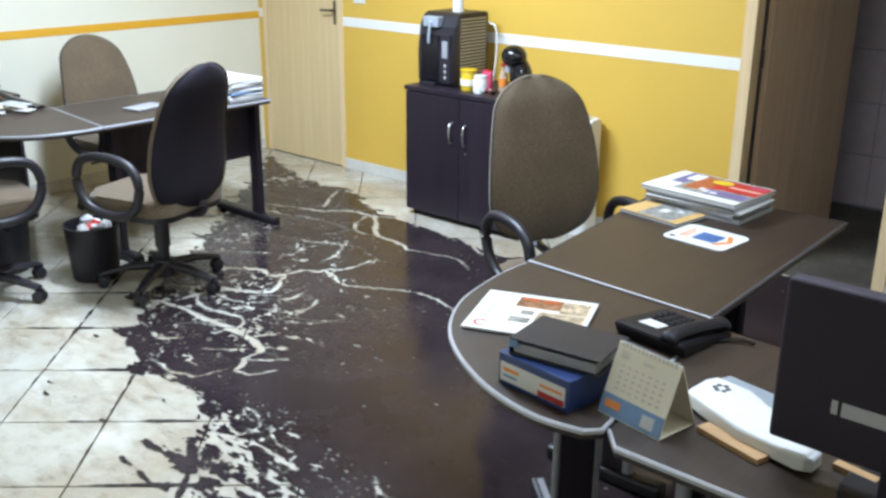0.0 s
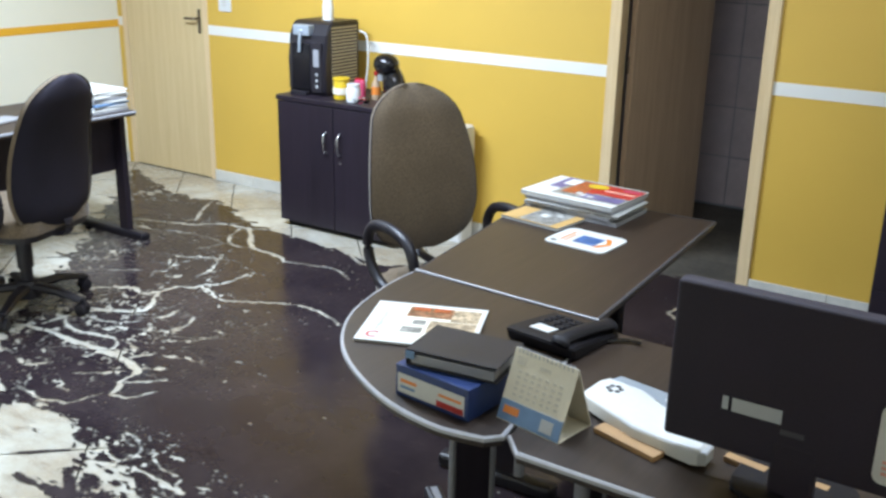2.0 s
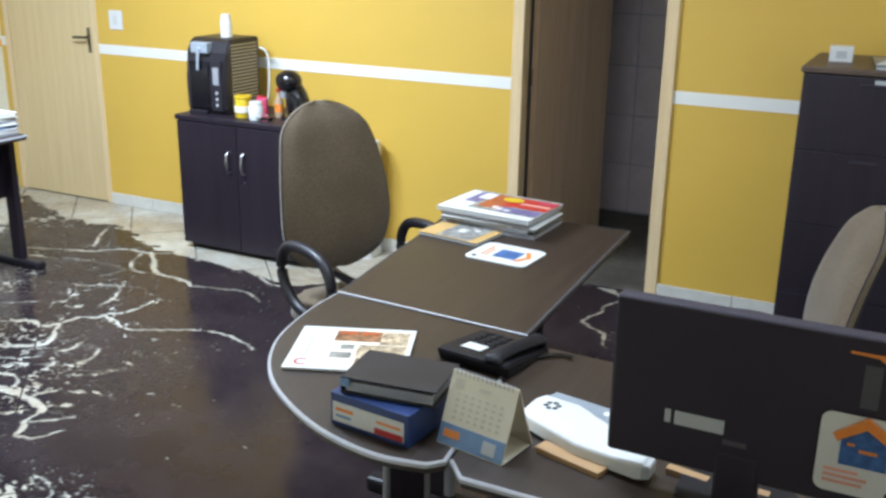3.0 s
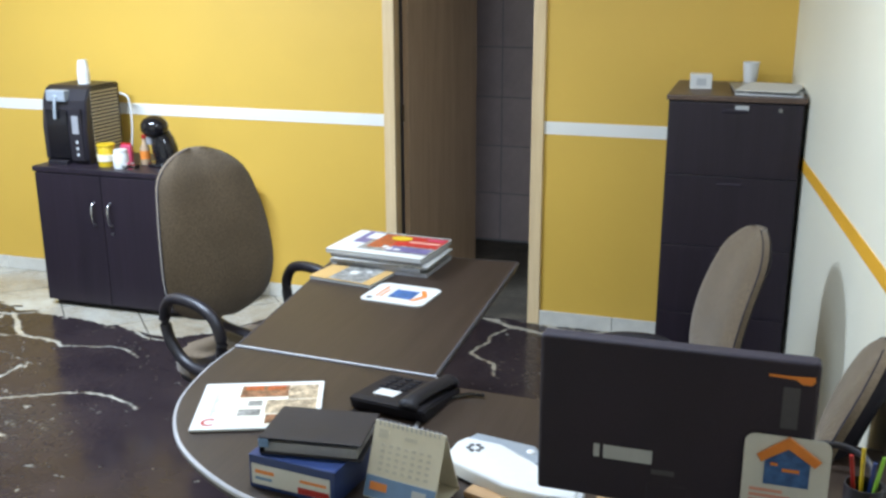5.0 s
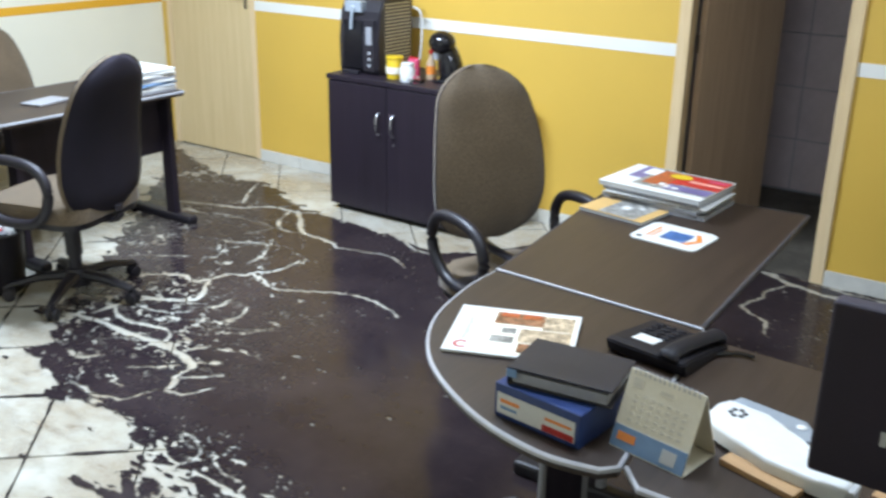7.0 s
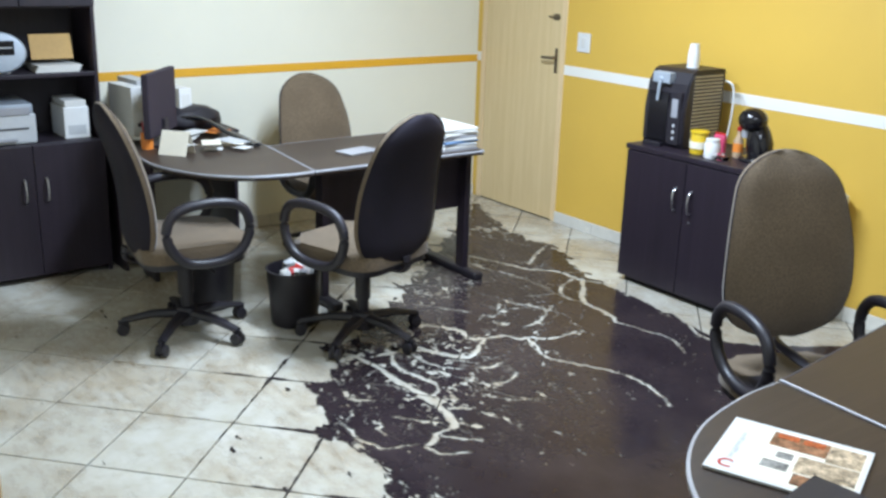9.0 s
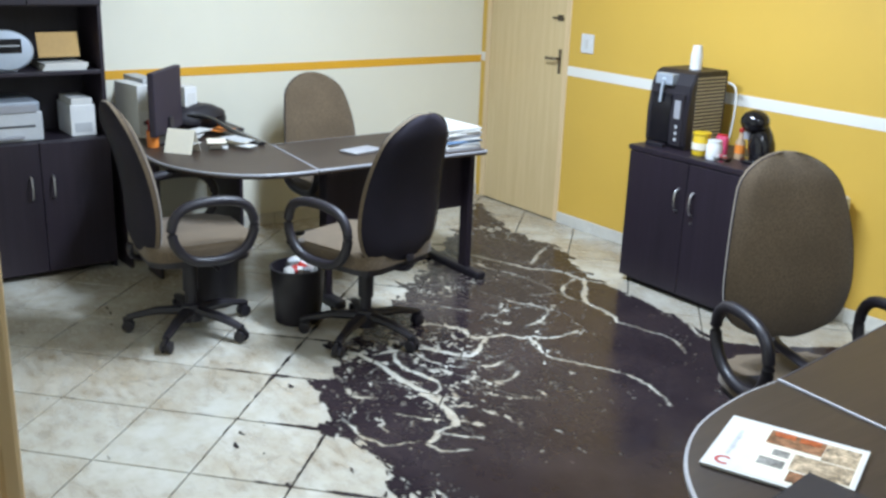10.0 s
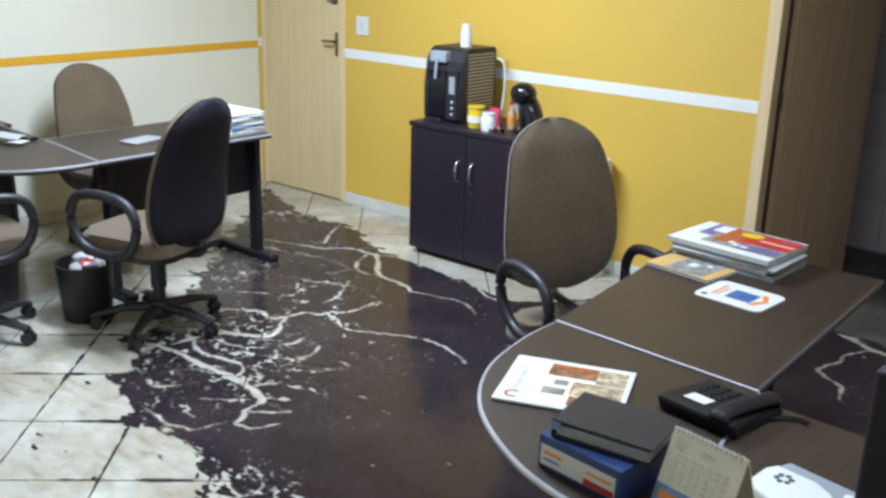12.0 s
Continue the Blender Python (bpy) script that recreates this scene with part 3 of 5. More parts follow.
wp = thing("desk_extension", pose(0, 0, 0), "rounded dark brown desk end by the cream wall", "desk", "desks")
curve2 = [tuple(v[:2]) for v in smooth_line([(0.46, -2.74), (0.80, -2.83), (1.10, -2.845), (1.36, -2.76), (1.53, -2.60), (1.595, -2.42), (1.602, -2.255)], 6)]
top_slab("desktop", curve2 + [(0.955, -2.178), (0.46, -2.15)], DZ, wp, edge=GREY)
part("leg_panel", box(0.50, 0.70, -2.72, -2.70, 0.0, DZ - 0.026, 0.002), BLACK_WOOD, wp)
wr = thing("side_table", pose(0, 0, 0), "dark brown side table against the cream wall", "table")
top_slab("desktop", [(0.02, -2.10), (0.452, -2.10), (0.452, -2.80), (0.02, -2.80)], DZ - 0.002, wr, edge=BLACK_WOOD)
part("side_panel", box(0.03, 0.44, -2.795, -2.775, 0, DZ - 0.028, 0.002), BLACK_WOOD, wr)
part("side_panel", box(0.03, 0.44, -2.125, -2.105, 0, DZ - 0.028, 0.002), BLACK_WOOD, wr)


# ---- cabinets ----
def bow_handle(parent, m, length, material=STEEL):
    pts = smooth_line([(0, 0, -length / 2), (0, -0.022, -length / 2 + 0.012), (0, -0.030, 0), (0, -0.022, length / 2 - 0.012), (0, 0, length / 2)])
    return part("handle", tube([m @ p for p in pts], 0.0055, 8), material, parent, "chrome bow handle", True)


cab = thing("low_cabinet", pose(1.982, -0.02, 0), "black two-door cabinet with chrome handles against the yellow wall", "cabinet")
CW, CD, CH = 0.83, 0.48, 0.782
part("body", box(0, CW, -CD, 0, 0.03, CH - 0.028, 0.002), BLACK_WOOD, cab)
part("plinth", box(0.02, CW - 0.02, -CD + 0.03, -0.01, 0.0, 0.03), BLACK, cab)
part("top", box(-0.006, CW + 0.006, -CD - 0.024, 0.0, CH - 0.028, CH, 0.003), BLACK_WOOD, cab)
for x0, x1, hx in ((0.004, CW / 2 - 0.002, CW / 2 - 0.05), (CW / 2 + 0.002, CW - 0.004, CW / 2 + 0.05)):
    d = part("door", box(x0, x1, -CD - 0.019, -CD - 0.001, 0.036, CH - 0.034, 0.002), BLACK_WOOD, cab)
    bow_handle(d, Matrix.Translation((hx, -CD - 0.018, 0.545)), 0.12)
part("keyhole", lathe([(0.007, 0), (0.007, 0.003)], 12, m=Matrix.Translation((CW / 2 + 0.05, -CD - 0.019, 0.44)) @ Matrix.Rotation(radians(90), 4, "X")), STEEL, cab)

fc = thing("filing_cabinet", pose(5.292, -0.03, 0), "tall black filing cabinet beside the doorway", "cabinet")
FW, FD, FH = 0.53, 0.56, 1.287
part("body", box(0, FW, -FD, 0, 0.04, FH - 0.022, 0.003), BLACK_WOOD, fc)
part("plinth", box(0.02, FW - 0.02, -FD + 0.02, -0.01, 0, 0.04), BLACK, fc)
part("top", box(-0.008, FW + 0.008, -FD - 0.022, 0, FH - 0.022, FH, 0.003), UMBER, fc, "dark brown top board")
for k in range(4):
    z0 = 0.05 + k * 0.303
    dr = part("drawer", box(0.006, FW - 0.006, -FD - 0.019, -FD - 0.001, z0, z0 + 0.3, 0.0015), BLACK_WOOD, fc)
    part("drawer_pull", box(FW / 2 - 0.05, FW / 2 + 0.05, -FD - 0.024, -FD - 0.018, z0 + 0.262, z0 + 0.276, 0.003), MATTE, dr)
part("lock", lathe([(0.009, 0), (0.009, 0.006)], 12, m=Matrix.Translation((FW - 0.09, -FD - 0.019, FH - 0.05)) @ Matrix.Rotation(radians(90), 4, "X")), STEEL, fc, "chrome lock")
part("label_holder", box(FW * 0.50, FW * 0.60, -FD - 0.021, -FD - 0.018, FH - 0.056, FH - 0.036, 0.001), PALE_GREY, fc)

sh = thing("shelf_cabinet", pose(0.012, -3.58, 0), "tall black shelf cabinet with two doors below", "cabinet")
SW, SD = 0.74, 0.345
m_side = [(0, 0.02), (SW - 0.02, SW)]
for y0, y1 in m_side:
    part("side_panel", box(0, SD, y0, y1, 0, 1.98, 0.002), BLACK_WOOD, sh)
part("back_panel", box(0, 0.012, 0.02, SW - 0.02, 0.03, 1.98), BLACK_WOOD, sh)
for z in (0.03, 0.72, 1.075, 1.42, 1.96):
    part("shelf", box(0.012, SD, 0.02, SW - 0.02, z, z + 0.02, 0.002), BLACK_WOOD, sh)
for y0, y1, hy in ((0.003, SW / 2 - 0.002, SW / 2 - 0.055), (SW / 2 + 0.002, SW - 0.003, SW / 2 + 0.055)):
    d = part("door", box(SD + 0.001, SD + 0.019, y0, y1, 0.035, 0.735, 0.002), BLACK_WOOD, sh)
    bow_handle(d, Matrix.Translation((SD + 0.018, hy, 0.50)) @ Matrix.Rotation(radians(90), 4, "Z"), 0.12)
for y0, y1 in ((0.003, SW / 2 - 0.002), (SW / 2 + 0.002, SW - 0.003)):
    part("upper_door", box(SD + 0.001, SD + 0.019, y0, y1, 1.43, 1.975, 0.002), BLACK_WOOD, sh)


# ---- things on the desks near the camera ----
def flat_bar(parent, x0, x1, y0, y1, z, material, name="print", m=None, h=0.0006):
    return part(name, box(x0, x1, y0, y1, z, z + h, m=m), material, parent)


cat_turn = math.degrees(math.atan2(0.111, 0.277))
cg = thing("catalogue", pose(4.352, -2.69, DZ + 0.001, 0, 0, cat_turn), "white catalogue with brown interior photos lying on the desk", "magazine")
CGW, CGD = 0.30, 0.262
part("page_block", box(0, CGW, -CGD, 0, 0, 0.006, 0.0015), PAPER, cg)
part("cover", box(-0.001, CGW + 0.001, -CGD - 0.001, 0.001, 0.0062, 0.0074), PAPER, cg)
flat_bar(cg, 0.088, 0.292, -0.250, -0.018, 0.0076, CREAM_PAPER, "cover_field", h=0.0002)
flat_bar(cg, 0.095, 0.215, -0.090, -0.022, 0.0079, PHOTO, "cover_photo")
flat_bar(cg, 0.105, 0.150, -0.048, -0.024, 0.0086, RUST, "cover_photo")
flat_bar(cg, 0.160, 0.205, -0.050, -0.024, 0.0086, RUST, "cover_photo")
flat_bar(cg, 0.216, 0.288, -0.105, -0.022, 0.0079, PHOTO_PALE, "cover_photo")
flat_bar(cg, 0.120, 0.155, -0.140, -0.112, 0.0079, PHOTO_GREY, "cover_photo")
flat_bar(cg, 0.165, 0.288, -0.185, -0.110, 0.0079, PHOTO_PALE, "cover_photo")
flat_bar(cg, 0.100, 0.155, -0.195, -0.160, 0.0079, PHOTO_GREY, "cover_photo")
flat_bar(cg, 0.170, 0.235, -0.240, -0.192, 0.0079, PHOTO, "cover_photo")
ringpts = [(0.040 + 0.016 * math.cos(radians(a)), -0.225 + 0.016 * math.sin(radians(a)), 0.0079) for a in range(50, 311, 20)]
part("logo_mark", tube(ringpts, 0.0035, 6, flat=0.15), RED, cg)
for k, (y0, y1) in enumerate(((-0.195, -0.170), (-0.166, -0.145), (-0.141, -0.112), (-0.108, -0.092), (-0.088, -0.066))):
    flat_bar(cg, 0.034, 0.042 + 0.004 * (k % 2), y0, y1, 0.0076, PALE_GREY, "title_bar")

bx = thing("carton", pose(4.703, -3.104, DZ, 0, 0, -6) @ Matrix.Diagonal((1.125, 0.80, 1, 1)), "dark blue carton with white and red label on the desk", "box")
part("body", box(0, 0.182, 0, 0.215, 0, 0.075, 0.0025), BLUE, bx)
part("label_print", box(0.006, 0.172, -0.0012, 0.0, 0.010, 0.056), PAPER, bx, "white front label")
flat_bar(bx, 0.105, 0.170, -0.0022, -0.0012, 0.011, RED, "print", h=0.014)
flat_bar(bx, 0.110, 0.165, -0.0022, -0.0012, 0.036, ORANGE, "print", h=0.006)
flat_bar(bx, 0.014, 0.055, -0.0022, -0.0012, 0.036, ORANGE, "print", h=0.008)
flat_bar(bx, 0.014, 0.050, -0.0022, -0.0012, 0.022, PALE_BLUE, "print", h=0.006)
tr = thing("ring_binder", pose(4.728, -3.098, DZ + 0.076, 0, 0, 7) @ Matrix.Diagonal((0.96, 0.78, 1, 1)), "black ring binder lying on the blue carton", "binder")
part("cover", box(0, 0.225, 0, 0.195, 0.034, 0.038, 0.0015), BLACK, tr)
part("cover", box(0, 0.225, 0, 0.195, 0, 0.004, 0.0015), BLACK, tr)
part("spine", box(-0.002, 0.0, 0.0, 0.195, 0.0, 0.038, 0.0008), BLACK, tr)
part("paper_block", box(0.008, 0.215, 0.006, 0.188, 0.004, 0.026, 0.001), GREY, tr)
part("corner_cap", box(-0.003, 0.02, -0.002, 0.0, 0.016, 0.034, 0.0008), PALE_BLUE, tr)

# desk calendar, a card tent with spiral binding
cal = thing("desk_calendar", pose(4.943, -3.068, DZ, 0, 0, -10) @ Matrix.Diagonal((1.05, 1, 1, 1)), "white tent desk calendar with pale blue lower strip", "calendar")
CLW, CLD, CLH = 0.155, 0.115, 0.146
for s, yb in ((1, 0.0), (-1, CLD)):
    a = math.atan2(CLD / 2, CLH)
    length = math.hypot(CLD / 2, CLH)
    m = Matrix.Translation((0, yb, 0)) @ Matrix.Rotation(-s * a, 4, "X")
    part("card", box(0, CLW, -0.0012, 0.0012, 0, length, m=m), CREAM_PAPER, cal)
    if s == 1:
        part("blue_strip", box(0.001, CLW - 0.001, -0.0026, -0.0014, 0.002, 0.046, m=m), PALE_BLUE, cal)
        part("print", box(0.012, 0.05, -0.0034, -0.0027, 0.018, 0.034, m=m), ORANGE, cal)
        part("print", box(0.105, 0.135, -0.0034, -0.0027, 0.010, 0.036, m=m), PALE_GREY, cal)
        for r in range(5):
            for q in range(7):
                part("date_bar", box(0.022 + q * 0.017, 0.031 + q * 0.017, -0.002, -0.0013, 0.058 + r * 0.0125, 0.0635 + r * 0.0125, m=m), GREY_INK, cal)
        part("month_bar", box(0.07, 0.098, -0.002, -0.0013, 0.128, 0.136, m=m), GREY_INK, cal)
        part("month_bar", box(0.012, 0.034, -0.002, -0.0013, 0.124, 0.142, m=m), GREY_INK, cal)
part("base_card", box(0, CLW, 0.003, CLD - 0.003, 0.0, 0.0015), CREAM_PAPER, cal)
for q in range(14):
    x = 0.012 + q * 0.0101
    loop = [(x, CLD / 2 + 0.006 * math.cos(radians(a)), CLH - 0.002 + 0.006 * math.sin(radians(a))) for a in range(0, 360, 45)]
    part("binding_ring", tube(loop, 0.0011, 5, True), GREY, cal)

# telephone
ph = thing("telephone", pose(4.755, -2.690, DZ, 0, 0, -8), "black desk telephone with white number card", "telephone")
YZ = Matrix(((0, 0, 1, 0), (1, 0, 0, 0), (0, 1, 0, 0), (0, 0, 0, 1)))
wedge = prism([(0, 0), (0.20, 0), (0.20, 0.014), (0.01, 0.036), (-0.014, 0.034)], 0.0, 0.205, 0, m=YZ)
bmesh.ops.bevel(wedge, geom=wedge.edges[:], offset=0.004, segments=2, affect="EDGES")
part("body", wedge, PHONE, ph)
tilt_ = Matrix.Translation((0, 0.01, 0.0365)) @ Matrix.Rotation(radians(-6.6), 4, "X")
part("number_card", box(0.042, 0.100, 0.022, 0.068, 0.0, 0.0015, m=tilt_), PAPER, ph, "white number card")
hs = smooth_line([(0.160, -0.004, 0.034), (0.162, 0.010, 0.045), (0.167, 0.080, 0.044), (0.176, 0.175, 0.034), (0.179, 0.192, 0.026)])
part("handset", tube(hs, [0.028] * 5 + [0.023] * (len(hs) - 10) + [0.028] * 5, 12, flat=0.62), PHONE, ph, "black handset", True)
for r in range(4):
    for q in range(3):
        part("key", box(0.028 + q * 0.029, 0.048 + q * 0.029, 0.080 + r * 0.026, 0.093 + r * 0.026, 0.0, 0.004, 0.0015, m=tilt_, seg=1), PHONE, ph)
cord = [(4.975 + 0.075 * t + 0.004 * math.cos(t * 130), -2.575 + 0.04 * math.sin(t * 2) + 0.004 * math.sin(t * 130), DZ + 0.008) for t in [i / 110 for i in range(111)]]
part("cord", tube([Matrix(ph.matrix_world).inverted() @ Vector(p) for p in cord], 0.003, 5), GLOSS, ph, "coiled black cord", True)

# white appliance and wooden offcuts
wh = thing("plastic_case", pose(5.07, -2.90, DZ, 0, 0, 0), "long white plastic case with dark emblem and grey flap", "case")
part("body", prism([(0.0, -0.022), (0.014, -0.034), (0.150, -0.104), (0.285, -0.130), (0.301, -0.124), (0.305, -0.078), (0.245, -0.046), (0.180, -0.004), (0.150, 0.038), (0.105, 0.066), (0.022, 0.078), (0.006, 0.05)], 0.008, 0.040, 0.010, 3), WHITE, wh, "", True)
part("end_cap", prism([(0.297, -0.128), (0.312, -0.122), (0.314, -0.082), (0.300, -0.076)], 0.010, 0.036, 0.003, 1), PALE_GREY, wh, "grey end cap")
part("flap", prism([(0.024, 0.084), (0.108, 0.070), (0.156, 0.042), (0.186, 0.004), (0.215, 0.03), (0.175, 0.088), (0.035, 0.112)], 0.006, 0.034, 0.005, 2), SILVER, wh, "silver-grey flap")
part("foot_bar", box(0.04, 0.24, -0.04, -0.01, 0.0, 0.008, 0.002), GREY, wh)
for k in range(6):
    a = radians(60 * k + 15)
    part("emblem_petal", lathe([(0.0062, 0), (0.0062, 0.001)], 10, m=Matrix.Translation((0.055 + 0.014 * math.cos(a), 0.028 + 0.014 * math.sin(a), 0.0396))), INK, wh)
part("button", lathe([(0.010, 0), (0.010, 0.003), (0.006, 0.005)], 14, m=Matrix.Translation((0.172, 0.055, 0.033))), WHITE, wh)
for x, y, r, l, w in ((5.140, -3.010, -16, 0.155, 0.036), (5.40, -2.966, -9, 0.085, 0.022), (5.525, -2.972, -5, 0.075, 0.020)):
    of = thing("wooden_block", pose(x, y, DZ, 0, 0, r), "light wooden floor sample lying on the dark desk", "wood sample", "wood samples")
    part("block", box(0, l, 0, w, 0, 0.013, 0.0015), OAK, of)

# monitor seen from behind
mo = thing("monitor", pose(5.545, -3.02, DZ, 0, 0, 0), "black flat monitor seen from behind on the desk", "monitor")
part("housing", box(-0.245, 0.245, -0.028, 0.012, 0.070, 0.388, 0.008, seg=3), MATTE, mo)
part("screen", box(-0.23, 0.23, 0.012, 0.015, 0.10, 0.372), GLOSS, mo)
part("neck", box(-0.04, 0.04, -0.03, 0.0, 0.012, 0.12, 0.006), MATTE, mo)
part("base", prism(rounded(-0.11, 0.11, -0.06, 0.10, 0.05), 0.0, 0.012, 0.004), PHONE, mo)
part("label_plate", box(-0.12, -0.03, -0.0300, -0.0281, 0.155, 0.182), PALE_GREY, mo, "pale rating label")
part("label_plate", box(-0.138, -0.127, -0.0300, -0.0281, 0.156, 0.182), PALE_GREY, mo)
part("sticker", prism([(0.160, 0.361), (0.160, 0.357), (0.205, 0.355), (0.216, 0.347), (0.231, 0.347), (0.237, 0.354), (0.236, 0.363), (0.200, 0.361)], 0.0282, 0.0292, m=Matrix.Rotation(radians(90), 4, "X")), ORANGE, mo, "torn orange sticker")
# the grey colour stands for the reflective smear on clear tape
part("tape_strip", box(0.186, 0.214, -0.0292, -0.0281, 0.262, 0.340), DIM_GREY, mo, "clear tape strip with its sheen coloured dull grey")
part("lower_tag", box(-0.03, 0.012, -0.0292, -0.0281, 0.136, 0.146), DIM_GREY, mo)

# promotional card with a house emblem, stuck on the monitor's back
up = Matrix.Rotation(radians(90), 4, "X")
card_at = Matrix.Translation((0.130, -0.0312, 0.098))
pc = part("promo_card", prism(rounded(0.0, 0.145, 0.0, 0.150, 0.018), 0.0, 0.003, 0, m=card_at @ up), PAPER, mo, "white card with blue house emblem and orange roof")
part("emblem", prism([(0.036, 0.056), (0.112, 0.056), (0.112, 0.112), (0.074, 0.142), (0.036, 0.112)], 0.0032, 0.0045, m=card_at @ up), MID_BLUE, pc, "blue house emblem")
part("emblem_mark", box(0.046, 0.058, -0.0055, -0.0044, 0.094, 0.099, m=card_at), ORANGE, pc)
part("emblem_roof", prism([(0.022, 0.112), (0.030, 0.099), (0.074, 0.132), (0.120, 0.099), (0.130, 0.112), (0.074, 0.152)], 0.0034, 0.009, 0.0015, 1, m=card_at @ up), ORANGE, pc, "orange roof emblem")
part("emblem_mark", box(0.066, 0.095, -0.0055, -0.0044, 0.084, 0.090, m=card_at), ORANGE, pc)
for k, (x0, x1) in enumerate(((0.014, 0.070), (0.014, 0.085), (0.014, 0.078))):
    part("text_bar", box(x0, x1, -0.0042, -0.0032, 0.040 - k * 0.011, 0.046 - k * 0.011, m=card_at), FADED_RED, pc)
part("round_mark", lathe([(0.007, 0), (0.007, 0.001)], 14, m=card_at @ Matrix.Translation((0.122, -0.0032, 0.014)) @ up), INK, pc)

# clutter at the far end of the return
hd = thing("headset", pose(5.86, -2.72, DZ + 0.004), "black headset lying on the desk", "headset")
part("band", tube([(0.075 * math.cos(radians(a)), 0.06 * math.sin(radians(a)), 0.035 + 0.02 * math.sin(radians(a))) for a in range(-20, 201, 15)], 0.008, 8), BLACK, hd, smooth=True)
for s in (-1, 1):
    part("ear_pad", lathe([(0.02, 0), (0.034, 0.006), (0.034, 0.018), (0.015, 0.024)], 16, m=Matrix.Translation((s * 0.07, -0.03, 0.0))), BLACK, hd, smooth=True)
tray = thing("paper_tray", pose(5.80, -2.98, DZ), "untidy small papers and wrappers on the desk", "papers")
for k, (dx, dy, w, d, r, mt) in enumerate(((0.0, 0.0, 0.12, 0.10, 10, PAPER), (0.04, 0.03, 0.10, 0.09, -18, CREAM_PAPER), (0.02, 0.06, 0.09, 0.03, 25, ORANGE), (0.06, 0.0, 0.06, 0.05, 40, PALE_GREY), (0.05, -0.05, 0.05, 0.03, -10, GREEN), (0.10, 0.05, 0.07, 0.03, 5, KRAFT))):
    part("sheet", box(0, w, 0, d, 0.002 + k * 0.003, 0.0045 + k * 0.003, m=Matrix.Translation((dx, dy, 0)) @ Matrix.Rotation(radians(r), 4, "Z")), mt, tray)
hp = thing("pen_cup", pose(5.90, -2.88, DZ), "dark pen cup with coloured pens on the desk", "pen holder")
part("cup", lathe([(0.034, 0), (0.036, 0.09), (0.033, 0.09), (0.031, 0.01)], 18), BLACK, hp, smooth=True)
for k, mt in enumerate((GREEN, YELLOW_P, RED, BLUE)):
    a = k * 1.7
    part("pen", tube([(0.01 * math.cos(a), 0.01 * math.sin(a), 0.02), (0.03 * math.cos(a), 0.03 * math.sin(a), 0.15)], 0.004, 6), mt, hp)

# magazines, booklet and mouse pad on the far half of the desk
def magazine(m, w, d, h, cover, label, extra=(), edge=PALE_GREY):
    g = thing("magazine", m, label, "magazine", "magazine pile")
    part("page_block", box(0, w, -d, 0, 0, h - 0.001, 0.001), edge, g)
    part("cover", box(-0.0015, w + 0.0015, -d - 0.0015, 0.0015, h - 0.001, h), cover, g)
    for k, (x0, x1, y0, y1, mt) in enumerate(extra):
        part("print", box(x0, x1, -y1, -y0, h, h + 0.0005 + 0.0002 * k), mt, g)
    return g


z = DZ + 0.001
for w, d, h, r, cover, label in ((0.37, 0.25, 0.016, 3, PHOTO_GREY, "grey magazine at the bottom of the pile"), (0.36, 0.25, 0.012, 6, PALE_GREY, "pale magazine in the pile"), (0.37, 0.255, 0.010, 2, WHITE, "white magazine in the pile"), (0.36, 0.25, 0.014, 5, PALE_GREY, "thick magazine in the pile")):
    # lower page edges are coloured grey for the shade on the pile's side
    magazine(pose(4.235, -1.385 + 0.004 * r, z, 0, 0, -r), w, d, h, cover, label, edge=GREY if r > 2 else PHOTO_GREY)
    z += h + 0.001
top_mag = magazine(pose(4.225, -1.345, z, 0, 0, -5), 0.375, 0.28, 0.016, PAPER, "glossy magazine with red and lilac cover on the pile",
         ((0.045, 0.16, 0.004, 0.16, LILAC), (0.10, 0.38, 0.004, 0.235, PHOTO_GREY), (0.12, 0.24, 0.02, 0.20, RUST), (0.20, 0.376, 0.02, 0.15, RED), (0.07, 0.12, 0.02, 0.10, WHITE), (0.30, 0.365, 0.035, 0.055, PINK), (0.21, 0.37, 0.165, 0.225, LILAC), (0.18, 0.20, 0.17, 0.195, PAPER), (0.205, 0.225, 0.185, 0.215, PAPER), (0.235, 0.26, 0.195, 0.215, PAPER), (0.25, 0.37, 0.085, 0.105, FADED_RED)))
part("cover_badge", lathe([(0.036, 0.0), (0.036, 0.0008)], 20, m=Matrix.Translation((0.205, -0.065, 0.0185)) @ Matrix.Diagonal((1.15, 0.8, 1, 1))), YELLOW_P, top_mag, "round yellow cover badge")
magazine(pose(4.228, -1.605, DZ + 0.001, 0, 0, -9), 0.245, 0.165, 0.012, KRAFT, "small booklet with dark cover photo", ((0.07, 0.21, 0.0, 0.16, PHOTO_GREY), (0.11, 0.14, 0.05, 0.085, PAPER), (0.16, 0.18, 0.03, 0.05, PAPER)))
mp_ = thing("mouse_pad", pose(4.450, -1.925, DZ + 0.001, 0, 0, -5) @ Matrix.Diagonal((1.1, 0.95, 1, 1)), "white mouse pad with blue house emblem and orange roof", "mouse pad")
part("pad", prism(rounded(0.0, 0.205, 0.0, 0.20, 0.028), 0, 0.004, 0.001, 1), PAPER, mp_)
part("emblem", box(0.075, 0.150, 0.055, 0.140, 0.004, 0.0048), MID_BLUE, mp_, "blue house emblem")
part("emblem_roof", prism([(0.148, 0.045), (0.165, 0.045), (0.188, 0.10), (0.165, 0.155), (0.148, 0.155), (0.172, 0.10)], 0.004, 0.005), ORANGE, mp_, "orange roof emblem")
part("text_bar", box(0.035, 0.042, 0.05, 0.16, 0.004, 0.0046), ORANGE, mp_)
